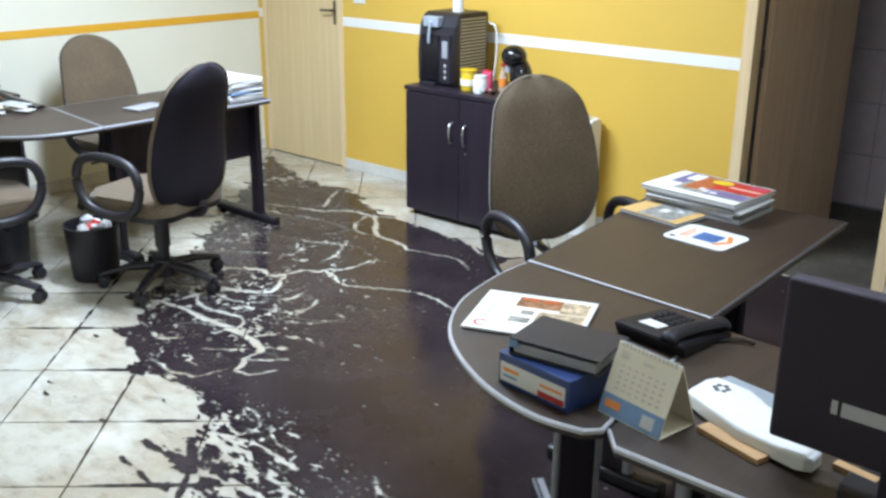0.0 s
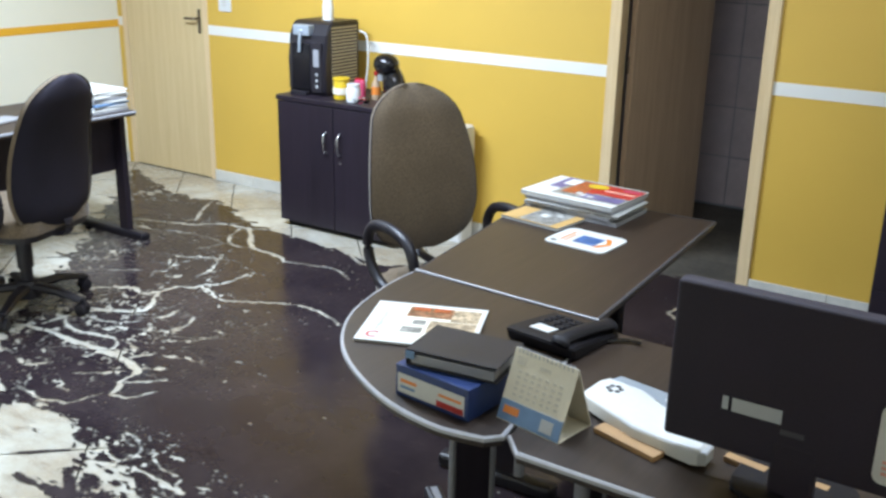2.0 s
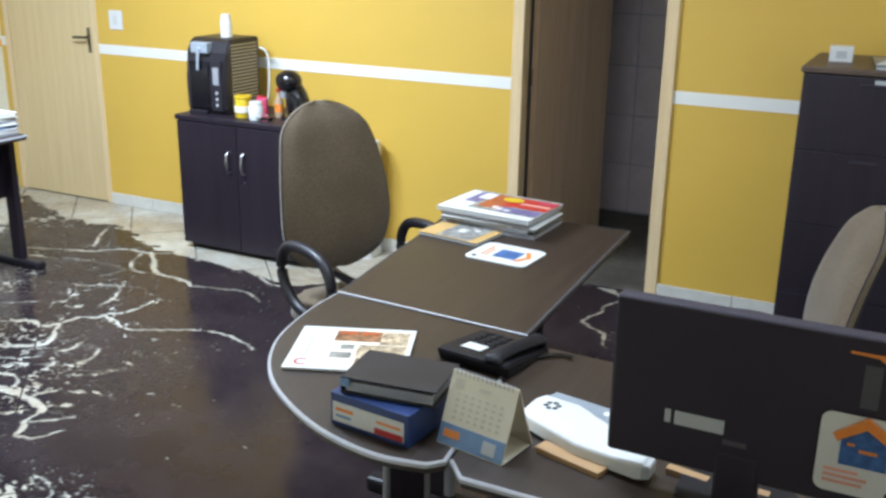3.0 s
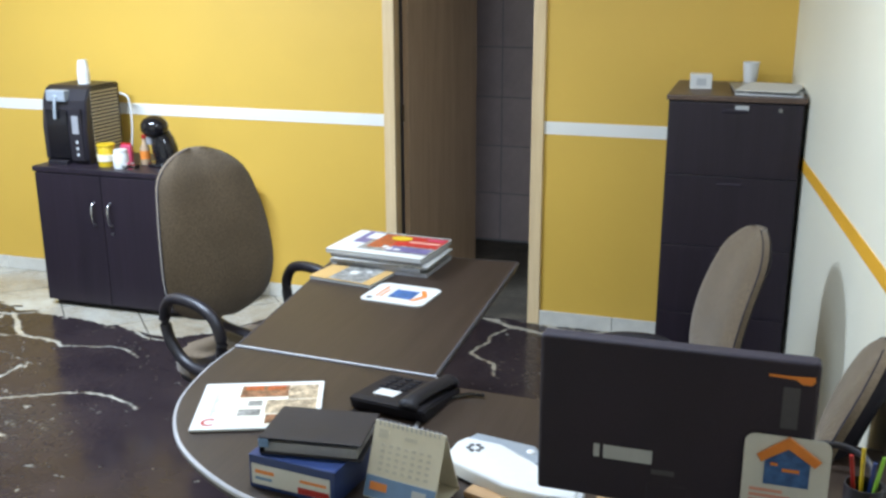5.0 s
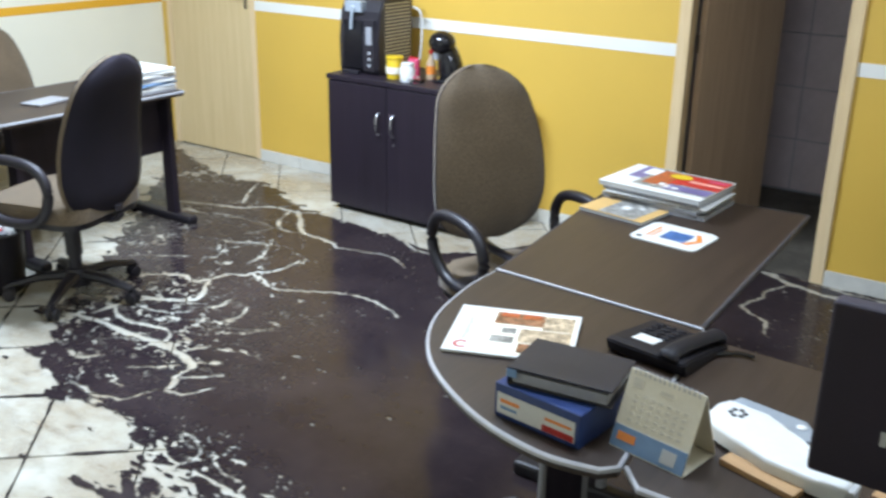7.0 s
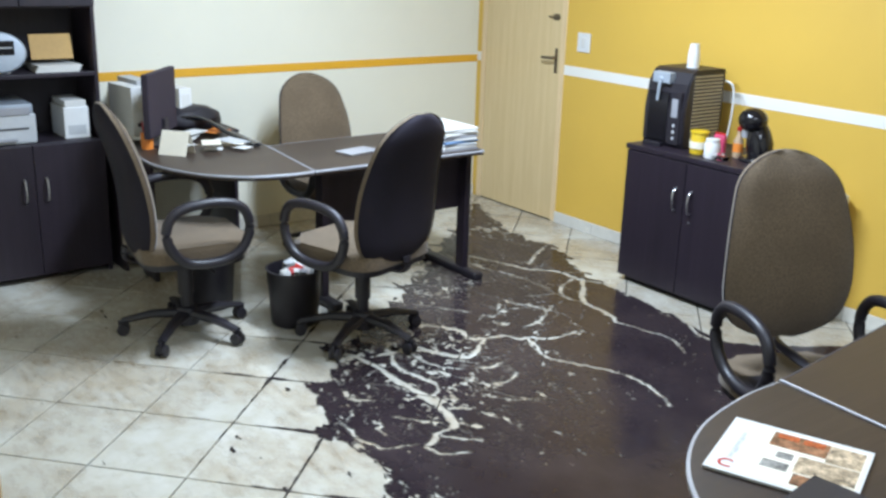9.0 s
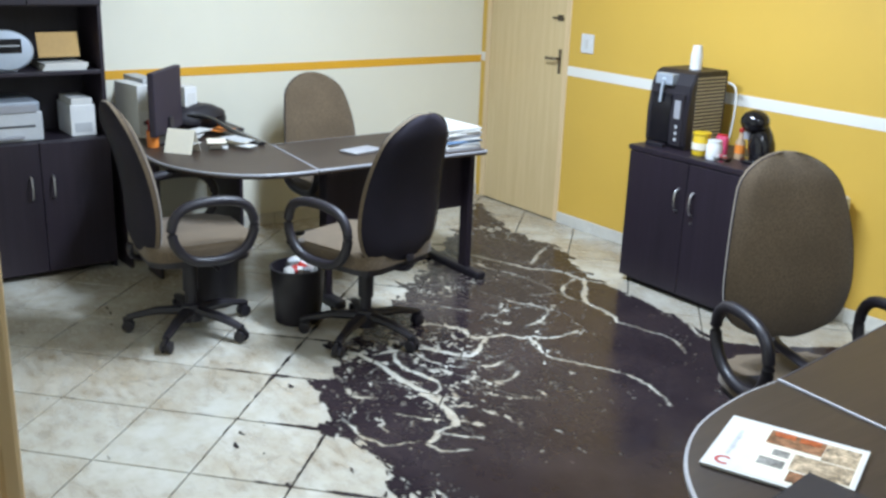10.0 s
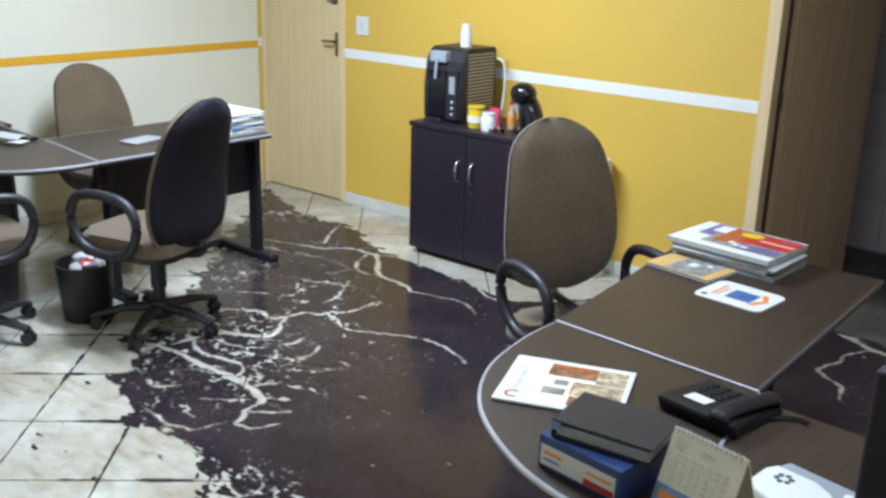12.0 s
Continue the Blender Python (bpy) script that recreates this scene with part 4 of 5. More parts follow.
part("text_bar", box(0.050, 0.056, 0.05, 0.13, 0.004, 0.0046), ORANGE, mp_)
part("round_mark", lathe([(0.010, 0.004), (0.010, 0.0048)], 12, m=Matrix.Translation((0.025, 0.03, 0))), INK, mp_)


# ---- things on the low cabinet ----
cm = thing("coffee_dispenser", pose(1.985, -0.105, CH) @ Matrix.Diagonal((0.90, 0.79, 0.97, 1)), "black hot-drink machine with silver tap panel", "coffee machine")
prof = [(0.0, 0.0), (-0.37, 0.0), (-0.39, 0.03), (-0.395, 0.20), (-0.37, 0.35), (-0.33, 0.41), (-0.29, 0.425), (0.0, 0.425)]
body = prism([(y, z_) for y, z_ in prof], 0.0, 0.31, 0, m=Matrix(((0, 0, 1, 0), (1, 0, 0, 0), (0, 1, 0, 0), (0, 0, 0, 1))))
bmesh.ops.bevel(body, geom=[e for e in body.edges if e.calc_face_angle(0) > 1.2], offset=0.008, segments=2, affect="EDGES")
part("body", body, BLACK, cm)
part("front_recess", box(0.035, 0.185, -0.400, -0.392, 0.03, 0.30, 0.003), GLOSS, cm)
part("tap_panel", box(0.055, 0.185, -0.405, -0.34, 0.345, 0.405, 0.006, m=Matrix.Translation((0, 0, 0.0))), SILVER, cm, "silver tap panel")
part("spout", tube(smooth_line([(0.12, -0.395, 0.37), (0.12, -0.415, 0.34), (0.115, -0.418, 0.25)]), [0.02] * 4 + [0.010] * 9, 10), SILVER, cm, "silver spout", True)
part("control_strip", box(0.20, 0.285, -0.403, -0.392, 0.02, 0.31, 0.003), BLACK, cm)
part("keypad", box(0.22, 0.265, -0.408, -0.402, 0.17, 0.27, 0.002), GREY, cm)
for k in range(3):
    part("button", lathe([(0.010, 0), (0.008, 0.003)], 10, m=Matrix.Translation((0.243, -0.403, 0.055 + k * 0.035)) @ up), PALE_GREY, cm)
part("drip_tray", box(0.045, 0.18, -0.44, -0.395, 0.0, 0.022, 0.004), BLACK, cm)
for k in range(19):
    zz = 0.035 + k * 0.0195
    part("vent_slat", box(0.309, 0.314, -0.32, -0.03, zz, zz + 0.010, 0.001, seg=1), TAUPE_SHEEN, cm)
part("power_cord", tube(smooth_line([(0.30, 0.008, 0.36), (0.37, 0.002, 0.33), (0.385, -0.005, 0.18), (0.37, -0.02, 0.005)]), 0.006, 8), WHITE, cm, "white power cord", True)
cs = thing("cup_stack", pose(2.145, -0.24, CH + 0.4125), "stack of white plastic cups upside down on the machine", "cups")
for k in range(5):
    part("cup", lathe([(0.034, k * 0.016), (0.033, k * 0.016 + 0.004), (0.024, k * 0.016 + 0.062), (0.0225, k * 0.016 + 0.062), (0.031, k * 0.016 + 0.003)], 20), WHITE, cs, smooth=True)
tn = thing("tin_can", pose(2.365, -0.40, CH), "yellow tin can with white label on the cabinet", "can")
part("can", lathe([(0.042, 0), (0.044, 0.004), (0.044, 0.105), (0.042, 0.108)], 22), YELLOW_P, tn, smooth=True)
part("lid", lathe([(0.049, 0.108), (0.049, 0.118), (0.045, 0.120)], 22), YELLOW_P, tn, smooth=True)
part("label_band", lathe([(0.0486, 0.03), (0.0486, 0.065)], 22), CREAM_PAPER, tn)
jr = thing("sugar_jar", pose(2.475, -0.43, CH), "white plastic jar beside the yellow tin", "jar")
part("jar", lathe([(0.038, 0), (0.041, 0.01), (0.041, 0.07), (0.034, 0.082)], 20), WHITE, jr, smooth=True)
part("lid", lathe([(0.036, 0.082), (0.036, 0.098), (0.03, 0.10)], 20), WHITE, jr, smooth=True)
pk = thing("snack_packet", pose(2.42, -0.30, CH), "pink snack packet standing on the cabinet", "packet")
pb = box(-0.034, 0.034, -0.016, 0.016, 0, 0.10, 0.010, seg=3)
part("bag", pb, PINK, pk, smooth=True)
part("crimp", box(-0.032, 0.032, -0.003, 0.003, 0.095, 0.110), RED, pk)
bt = thing("sauce_bottle", pose(2.535, -0.30, CH), "small brown bottle with orange label", "bottle")
part("glass", lathe([(0.024, 0), (0.026, 0.01), (0.026, 0.085), (0.012, 0.115), (0.012, 0.14)], 16), DARK_DOOR, bt, smooth=True)
part("label_band", lathe([(0.0265, 0.03), (0.0265, 0.075)], 16), ORANGE, bt)
part("cap", lathe([(0.014, 0.14), (0.014, 0.158), (0.01, 0.16)], 14), RED, bt)
gl = thing("glass_tray", pose(2.52, -0.425, CH), "clear glass dish with small sachets", "dish")
part("dish", lathe([(0.05, 0), (0.062, 0.02), (0.058, 0.02), (0.045, 0.006)], 20, m=Matrix.Diagonal((1, 0.7, 1, 1))), GLASS, gl, smooth=True)
for k in range(4):
    part("sachet", box(-0.03, 0.03, -0.008, 0.008, 0.008 + 0.006 * k, 0.013 + 0.006 * k, 0.002, m=Matrix.Rotation(k * 0.7, 4, "Z")), (PAPER, RED, PAPER, PINK)[k], gl)
dg = thing("capsule_machine", pose(2.645, -0.30, CH, 0, 0, 0), "gloss black capsule coffee machine with round head", "coffee machine")
part("body", lathe([(0.058, 0.005), (0.064, 0.03), (0.068, 0.09), (0.060, 0.14), (0.044, 0.185), (0.022, 0.212), (0.006, 0.218)], 22, m=Matrix.Translation((0.020, 0.02, 0)) @ Matrix.Rotation(radians(-12), 4, "Y")), GLOSS, dg, "", True)
hd_ = bmesh.new()
bmesh.ops.create_uvsphere(hd_, u_segments=20, v_segments=12, radius=0.068, matrix=Matrix.Translation((-0.035, -0.005, 0.205)) @ Matrix.Diagonal((1.1, 1.0, 0.92, 1)))
part("head", hd_, GLOSS, dg, "", True)
part("collar", tube([(-0.06, -0.02, 0.115), (-0.06, -0.02, 0.15)], 0.020, 14), GREY, dg, smooth=True)
part("drip_base", lathe([(0.065, 0), (0.07, 0.008), (0.066, 0.018), (0.045, 0.022)], 24, m=Matrix.Translation((-0.01, -0.01, 0))), GLOSS, dg, smooth=True)
part("lever", tube([(-0.09, -0.02, 0.225), (0.02, -0.01, 0.238)], 0.006, 8), STEEL, dg, smooth=True)
wb = thing("water_jug", pose(2.965, -0.115, 0.0), "tall white plastic container standing behind the chair", "container")
part("body", prism(rounded(-0.085, 0.085, -0.075, 0.075, 0.03), 0.0, 0.66, 0.03, 3), WHITE, wb, smooth=True)
part("cap", lathe([(0.03, 0.66), (0.03, 0.682), (0.02, 0.688)], 18), PALE_GREY, wb)

# ---- things on the filing cabinet ----
ob_ = thing("paper_cube", pose(5.40, -0.34, FH, 0, 0, 6), "small white box on the filing cabinet", "box")
part("body", box(-0.045, 0.045, -0.04, 0.04, 0, 0.062, 0.003), WHITE, ob_)
part("label_print", box(-0.02, 0.02, -0.0412, -0.04, 0.015, 0.045), PALE_GREY, ob_)
fp = thing("folder_pile", pose(5.55, -0.57, FH), "grey folders and papers lying on the filing cabinet", "folders")
for k, (w, d, h, r, mt) in enumerate(((0.26, 0.34, 0.009, -4, PALE_GREY), (0.25, 0.33, 0.008, 6, PHOTO_GREY), (0.235, 0.32, 0.004, -9, PAPER))):
    part("folder", box(0, w, 0, d, 0.0005 + k * 0.0095, 0.0005 + k * 0.0095 + h, 0.001, m=Matrix.Rotation(radians(r), 4, "Z")), mt, fp)
cp = thing("plastic_cup", pose(5.60, -0.15, FH), "white plastic cup beside the folders on the cabinet", "cup")
part("cup", lathe([(0.026, 0), (0.036, 0.10), (0.034, 0.10), (0.024, 0.003)], 18), WHITE, cp, smooth=True)

# ---- things at the cream wall ----
wm = thing("monitor", pose(0.66, -2.635, DZ, 0, 0, 139), "black flat monitor seen edge-on by the cream wall", "monitor")
part("housing", box(-0.20, 0.20, -0.02, 0.016, 0.06, 0.385, 0.006), MATTE, wm)
part("screen", box(-0.19, 0.19, 0.016, 0.018, 0.075, 0.375), GLOSS, wm)
part("neck", box(-0.03, 0.03, -0.035, -0.012, 0.01, 0.14, 0.004), BLACK, wm)
part("base", prism(rounded(-0.10, 0.10, -0.08, 0.08, 0.04), 0, 0.012, 0.004), BLACK, wm)
wc = thing("desk_calendar", pose(0.90, -2.745, DZ, 0, 0, 40), "cream tent calendar standing on the desk", "calendar")
for s, yb in ((1, 0.0), (-1, 0.10)):
    part("card", box(0, 0.15, -0.0012, 0.0012, 0, 0.125, m=Matrix.Translation((0, yb, 0)) @ Matrix.Rotation(-s * math.atan2(0.05, 0.12), 4, "X")), CREAM_PAPER, wc)
random.seed(5)
pp = thing("paper_clutter", pose(0.70, -2.52, DZ), "loose papers and orange notes strewn on the desk", "papers")
for k in range(12):
    w, d = random.uniform(0.06, 0.20), random.uniform(0.05, 0.14)
    part("sheet", box(0, w, 0, d, 0.001 + k * 0.004, 0.0035 + k * 0.004, m=Matrix.Translation((random.uniform(-0.15, 0.30), random.uniform(-0.16, 0.22), 0)) @ Matrix.Rotation(random.uniform(0, 3), 4, "Z")), random.choice((PAPER, PAPER, PALE_GREY, ORANGE, CREAM_PAPER, BLACK)), pp)
hb = thing("handbag", pose(0.34, -2.33, DZ), "slumped black bag on the side table", "bag")
bb = bmesh.new()
bmesh.ops.create_uvsphere(bb, u_segments=24, v_segments=14, radius=1)
for v in bb.verts:
    f = 1 + 0.16 * noise.noise(v.co * 2.1)
    v.co = Vector((v.co.x * 0.13 * f, v.co.y * 0.17 * f, max(-0.06, v.co.z * 0.085 * f) + 0.06))
part("bag", bb, BLACK, hb, smooth=True)
part("strap", tube(smooth_line([(0.06, -0.10, 0.09), (0.16, 0.00, 0.085), (0.34, 0.06, 0.035), (0.50, 0.10, 0.014), (0.62, 0.10, 0.012)]), 0.022, 8, flat=0.45), GLOSS, hb, smooth=True)
for x, y, r, h, mt in ((0.30, -2.68, 8, 0.27, WHITE), (0.20, -2.60, 4, 0.29, PALE_GREY), (0.24, -2.40, 12, 0.24, WHITE)):
    bf = thing("box_file", pose(x, y, DZ, 0, 0, r), "upright white box file on the side table", "box file", "box files")
    part("case", box(-0.13, 0.13, -0.04, 0.04, 0, h, 0.003), mt, bf)
    part("spine_label", box(0.13, 0.1315, -0.025, 0.025, h * 0.5, h * 0.85), PAPER, bf)
    part("finger_hole", lathe([(0.013, 0), (0.013, 0.002)], 12, m=Matrix.Translation((0.13, 0, h * 0.25)) @ Matrix.Rotation(radians(90), 4, "Y")), INK, bf)
ow = thing("pen_cup", pose(0.74, -2.74, DZ), "orange pen cup on the desk", "pen holder")
part("cup", lathe([(0.030, 0), (0.032, 0.085), (0.029, 0.085), (0.027, 0.01)], 16), ORANGE, ow, smooth=True)
for k, mt in enumerate((BLUE, INK, RED)):
    part("pen", tube([(0.012 * math.cos(k * 2), 0.012 * math.sin(k * 2), 0.02), (0.022 * math.cos(k * 2), 0.022 * math.sin(k * 2), 0.14)], 0.004, 6), mt, ow)
random.seed(9)
st = thing("paper_stack", pose(1.40, -1.345, DZ), "tall stack of white papers and folders on the desk", "papers")
for k in range(9):
    part("folder", box(-0.16, 0.16, -0.115, 0.115, 0.001 + k * 0.0135, 0.0125 + k * 0.0135, 0.002, m=Matrix.Rotation(random.uniform(-0.09, 0.09), 4, "Z")), (GREY, PAPER, PALE_GREY, PALE_BLUE, PAPER, GREY, PAPER, PAPER, PAPER)[k], st)
nb = thing("notebook", pose(1.32, -1.84, DZ + 0.001, 0, 0, 12), "thin grey notebook lying on the desk", "notebook")
part("page_block", box(-0.06, 0.06, -0.10, 0.10, 0, 0.007, 0.002), PALE_GREY, nb)
part("cover", box(-0.062, 0.062, -0.102, 0.102, 0.007, 0.009), GREY, nb)

# waste bins
def waste_bin(m, label, full):
    b_ = thing("waste_bin", m, label, "waste bin", "waste bins")
    part("bucket", lathe([(0.105, 0), (0.112, 0.01), (0.132, 0.275), (0.138, 0.28), (0.128, 0.28), (0.108, 0.012)], 26), BLACK, b_, smooth=True)
    if full:
        random.seed(3)
        for k in range(20):
            a, r = random.uniform(0, 6.28), random.uniform(0, 0.092)
            cr = bmesh.new()
            bmesh.ops.create_icosphere(cr, subdivisions=1, radius=random.uniform(0.018, 0.036))
            for v in cr.verts:
                v.co *= random.uniform(0.6, 1.25)
            bmesh.ops.transform(cr, verts=cr.verts, matrix=Matrix.Translation((r * math.cos(a), r * math.sin(a), 0.248 + random.uniform(0, 0.025))))
            part("crumpled_paper", cr, random.choice((PAPER, PALE_GREY, PALE_GREY, GREY, RED)), b_)


waste_bin(pose(1.60, -2.37, 0), "black waste bin full of crumpled paper", True)
waste_bin(pose(1.17, -2.62, 0), "black waste bin under the desk end", False)

# ---- things on the shelves ----
px, py = 0.012, -3.58
pr = thing("printer", pose(px + 0.02, py + 0.03, 0.741), "grey multifunction printer with paper slot on the shelf", "printer")
part("body", box(0, 0.31, 0, 0.38, 0.0, 0.155, 0.012, seg=3), PALE_GREY, pr)
part("scanner_lid", box(0, 0.305, 0.01, 0.37, 0.156, 0.205, 0.010, seg=3), SILVER, pr)
part("panel", box(0.306, 0.318, 0.03, 0.35, 0.150, 0.190, 0.004), GREY, pr)
part("paper_slot", box(0.309, 0.3125, 0.04, 0.34, 0.075, 0.085), INK, pr)
part("tray", box(0.309, 0.33, 0.10, 0.28, 0.018, 0.034, 0.004), GREY, pr)
wx = thing("paper_ream", pose(px + 0.05, py + 0.49, 0.741), "open white carton of papers on the shelf", "box")
part("carton", box(0, 0.24, 0.07, 0.20, 0, 0.165, 0.003), WHITE, wx)
part("sheet_block", box(0.01, 0.235, 0.08, 0.19, 0.165, 0.20, 0.002), PAPER, wx)
part("flap", box(0.24, 0.243, 0.09, 0.18, 0.02, 0.07), PALE_GREY, wx)
cdp = thing("round_clock", pose(px + 0.27, py + 0.27, 1.095), "round silver desk clock with dark display on the shelf", "clock")
turn_y = Matrix.Translation((0, 0, 0.105)) @ Matrix.Rotation(radians(80), 4, "Y") @ Matrix.Diagonal((1, 1.32, 1, 1))
part("case", lathe([(0.085, -0.02), (0.102, -0.008), (0.104, 0.006), (0.096, 0.018), (0.05, 0.022)], 36, m=turn_y), SILVER, cdp, smooth=True)
part("display", box(0.012, 0.032, -0.075, 0.075, 0.095, 0.165, 0.004), GLOSS, cdp)
part("display_line", box(0.032, 0.0335, -0.065, 0.065, 0.128, 0.134), PALE_GREY, cdp)
part("stand", box(-0.05, 0.02, -0.05, 0.05, 0.0, 0.03, 0.004), GREY, cdp)
en = thing("envelope_stack", pose(px + 0.08, py + 0.44, 1.095), "kraft envelopes leaning over white papers on the shelf", "envelopes")
for k in range(3):
    part("bundle", box(0, 0.24, 0, 0.22, 0.001 + k * 0.012, 0.012 + k * 0.012, 0.001, m=Matrix.Rotation(0.03 * (k - 1), 4, "Z")), PAPER, en)
part("envelope", box(0.10, 0.106, 0.0, 0.21, 0.036, 0.165, m=Matrix.Translation((0.06, 0, 0)) @ Matrix.Rotation(radians(-14), 4, "Y")), KRAFT, en)
ob2 = thing("books", pose(px + 0.06, py + 0.025, 1.095), "row of upright pale books on the shelf", "books")
for k in range(3):
    part("book", box(0, 0.21, k * 0.032, k * 0.032 + 0.029, 0, 0.19 - 0.015 * k, 0.002), (PALE_BLUE, PAPER, PALE_GREY)[k], ob2)


# ---- floor tiles and the sludge film ----
E1 = Vector((math.cos(radians(42.7)), math.sin(radians(42.7))))
E2 = Vector((E1.y, -E1.x))
TU, TV = 0.370, 0.417
U0, V0 = -1.056, 3.475


def clip(poly, lines):
    """Cuts a convex outline by half planes (point, inward normal)."""
    for (px_, py_), (nx, ny) in lines:
        out = []
        for i, p in enumerate(poly):
            q = poly[(i + 1) % len(poly)]
            dp, dq = (p[0] - px_) * nx + (p[1] - py_) * ny, (q[0] - px_) * nx + (q[1] - py_) * ny
            if dp >= 0:
                out.append(p)
            if dp * dq < 0:
                s = dp / (dp - dq)
                out.append((p[0] + (q[0] - p[0]) * s, p[1] + (q[1] - p[1]) * s))
        poly = out
        if len(poly) < 3:
            return []
    return poly


floor_ob = bpy.data.objects["floor"]
cuts = [((0, 0), (1, 0)), ((0, 0.0), (0, -1)), ((5.78, 0), (-1, -0.10)), ((0, -4.75), (0, 1))]
whole = bpy.data.meshes.new("floor_tile")
g = 0.0034
wt = prism([(a * E1.x * (TU / 2 - g) + b * E2.x * (TV / 2 - g), a * E1.y * (TU / 2 - g) + b * E2.y * (TV / 2 - g)) for a, b in ((-1, -1), (1, -1), (1, 1), (-1, 1))], -0.012, 0.0, 0.0018, 1)
bmesh.ops.recalc_face_normals(wt, faces=wt.faces)
wt.to_mesh(whole)
wt.free()
whole.materials.append(TILE)
random.seed(2)
for i in range(-14, 20):
    for k in range(-16, 20):
        c = E1 * (U0 + (i + 0.5) * TU) + E2 * (V0 + (k + 0.5) * TV)
        corners = [(c.x + a * E1.x * (TU / 2 - g) + b * E2.x * (TV / 2 - g), c.y + a * E1.y * (TU / 2 - g) + b * E2.y * (TV / 2 - g)) for a, b in ((-1, -1), (1, -1), (1, 1), (-1, 1))]
        cut = clip(corners, cuts)
        if len(cut) < 3:
            continue
        if len(cut) == 4 and all(abs(p[0] - q[0]) + abs(p[1] - q[1]) < 1e-6 for p, q in zip(cut, corners)):
            ob = new("floor_tile", whole)
            ob.location = (c.x, c.y, random.uniform(-0.0006, 0.0))
        else:
            size = abs(sum(cut[j][0] * cut[(j + 1) % len(cut)][1] - cut[(j + 1) % len(cut)][0] * cut[j][1] for j in range(len(cut)))) / 2
            if size < 0.0008:
                continue
            ob = part("floor_tile", prism(cut, -0.012, 0.0), TILE)
        ob.parent = floor_ob

# the film: where the field is positive there is sludge; clean channels run through it
STEP = 0.0095
gx, gy = np.meshgrid(np.arange(0.02, 6.16, STEP), np.arange(-4.36, 0.02, STEP), indexing="ij")


def value_noise(x, y, scale, seed):
    rng = np.random.RandomState(seed)
    table = rng.rand(256, 256)
    fx, fy = x * scale + 31.7, y * scale + 57.3
    ix, iy = np.floor(fx).astype(int), np.floor(fy).astype(int)
    tx, ty = fx - ix, fy - iy
    tx, ty = tx * tx * (3 - 2 * tx), ty * ty * (3 - 2 * ty)
    q = lambda a, b: table[a % 256, b % 256]
    return (q(ix, iy) * (1 - tx) + q(ix + 1, iy) * tx) * (1 - ty) + (q(ix, iy + 1) * (1 - tx) + q(ix + 1, iy + 1) * tx) * ty - 0.5


def fbm(x, y, scale, seed, octaves=4, gain=0.55):
    out, a = 0, 1.0
    for o in range(octaves):
        out = out + a * value_noise(x, y, scale * 2 ** o, seed + o)
        a *= gain
    return out


def to_line(x, y, line):
    """Distance to a line and the share of the way along it."""
    best, share = np.full(x.shape, 9.0), np.zeros(x.shape)
    n = len(line) - 1
    for i in range(n):
        (ax, ay), (bx_, by_) = line[i][:2], line[i + 1][:2]
        dx, dy = bx_ - ax, by_ - ay
        s = np.clip(((x - ax) * dx + (y - ay) * dy) / (dx * dx + dy * dy + 1e-9), 0, 1)
        d = np.hypot(x - ax - s * dx, y - ay - s * dy)
        near = d < best
        best, share = np.where(near, d, best), np.where(near, (i + s) / n, share)
    return best, share


def inside_of(x, y, poly):
    odd = np.zeros(x.shape, bool)
    for i in range(len(poly)):
        (ax, ay), (bx_, by_) = poly[i - 1], poly[i]
        hit = (ay > y) != (by_ > y)
        odd ^= hit & (x < (bx_ - ax) * (y - ay) / (by_ - ay + 1e-12) + ax)
    return odd


wx_ = gx + 0.030 * fbm(gx, gy, 7, 11)
wy_ = gy + 0.030 * fbm(gx, gy, 7, 21)
shore = [(0.20, -0.16), (0.60, -0.33), (0.77, -0.35), (1.15, -0.46), (1.29, -0.42), (1.40, -0.40), (1.65, -0.52), (1.90, -0.65), (2.05, -0.63), (2.32, -0.69), (2.54, -0.72), (2.71, -0.74), (2.92, -0.78), (3.08, -0.62), (3.30, -0.30), (3.85, -0.06), (4.30, 0.0), (5.75, -0.16), (5.85, -1.2), (5.95, -2.2), (6.10, -4.3), (4.4, -4.2), (3.75, -3.35), (3.45, -3.08), (3.15, -2.87), (2.99, -2.78), (2.76, -2.75), (2.63, -2.77), (2.42, -2.74), (2.27, -2.67), (2.27, -2.55), (2.00, -2.36), (1.87, -2.14), (1.72, -1.92), (1.56, -1.70), (1.37, -1.50), (1.10, -1.18), (0.87, -0.88), (0.42, -0.36)]
edge_d, _ = to_line(wx_, wy_, shore + shore[:1])
field = np.where(inside_of(wx_, wy_, shore), edge_d, -edge_d)
rag = fbm(gx * 1.0 + gy * 0.5, gy * 1.6, 11, 31, 4, 0.65)
west_side = np.clip((3.0 - gx) / 0.8, 0, 1)
field = field + (0.035 + 0.05 * west_side) * rag


def channel(line, width, seed, thin=0.35, wobble=0.035):
    """Clears a winding channel that narrows towards its ends."""
    global field
    pts = [tuple(p[:2]) for p in smooth_line(line, 5)]
    jx = gx + wobble * fbm(gx, gy, 9, seed) + 0.014 * fbm(gx, gy, 34, seed + 7)
    jy = gy + wobble * fbm(gx, gy, 9, seed + 3) + 0.014 * fbm(gx, gy, 34, seed + 9)
    d, s = to_line(jx, jy, pts)
    w = 0.47 * width * (thin + (1 - thin) * np.sin(np.pi * np.clip(s * 0.9 + 0.05, 0, 1)) ** 0.7) * (1 + 0.7 * fbm(gx, gy, 14, seed + 5))
    field = np.minimum(field, d - w)


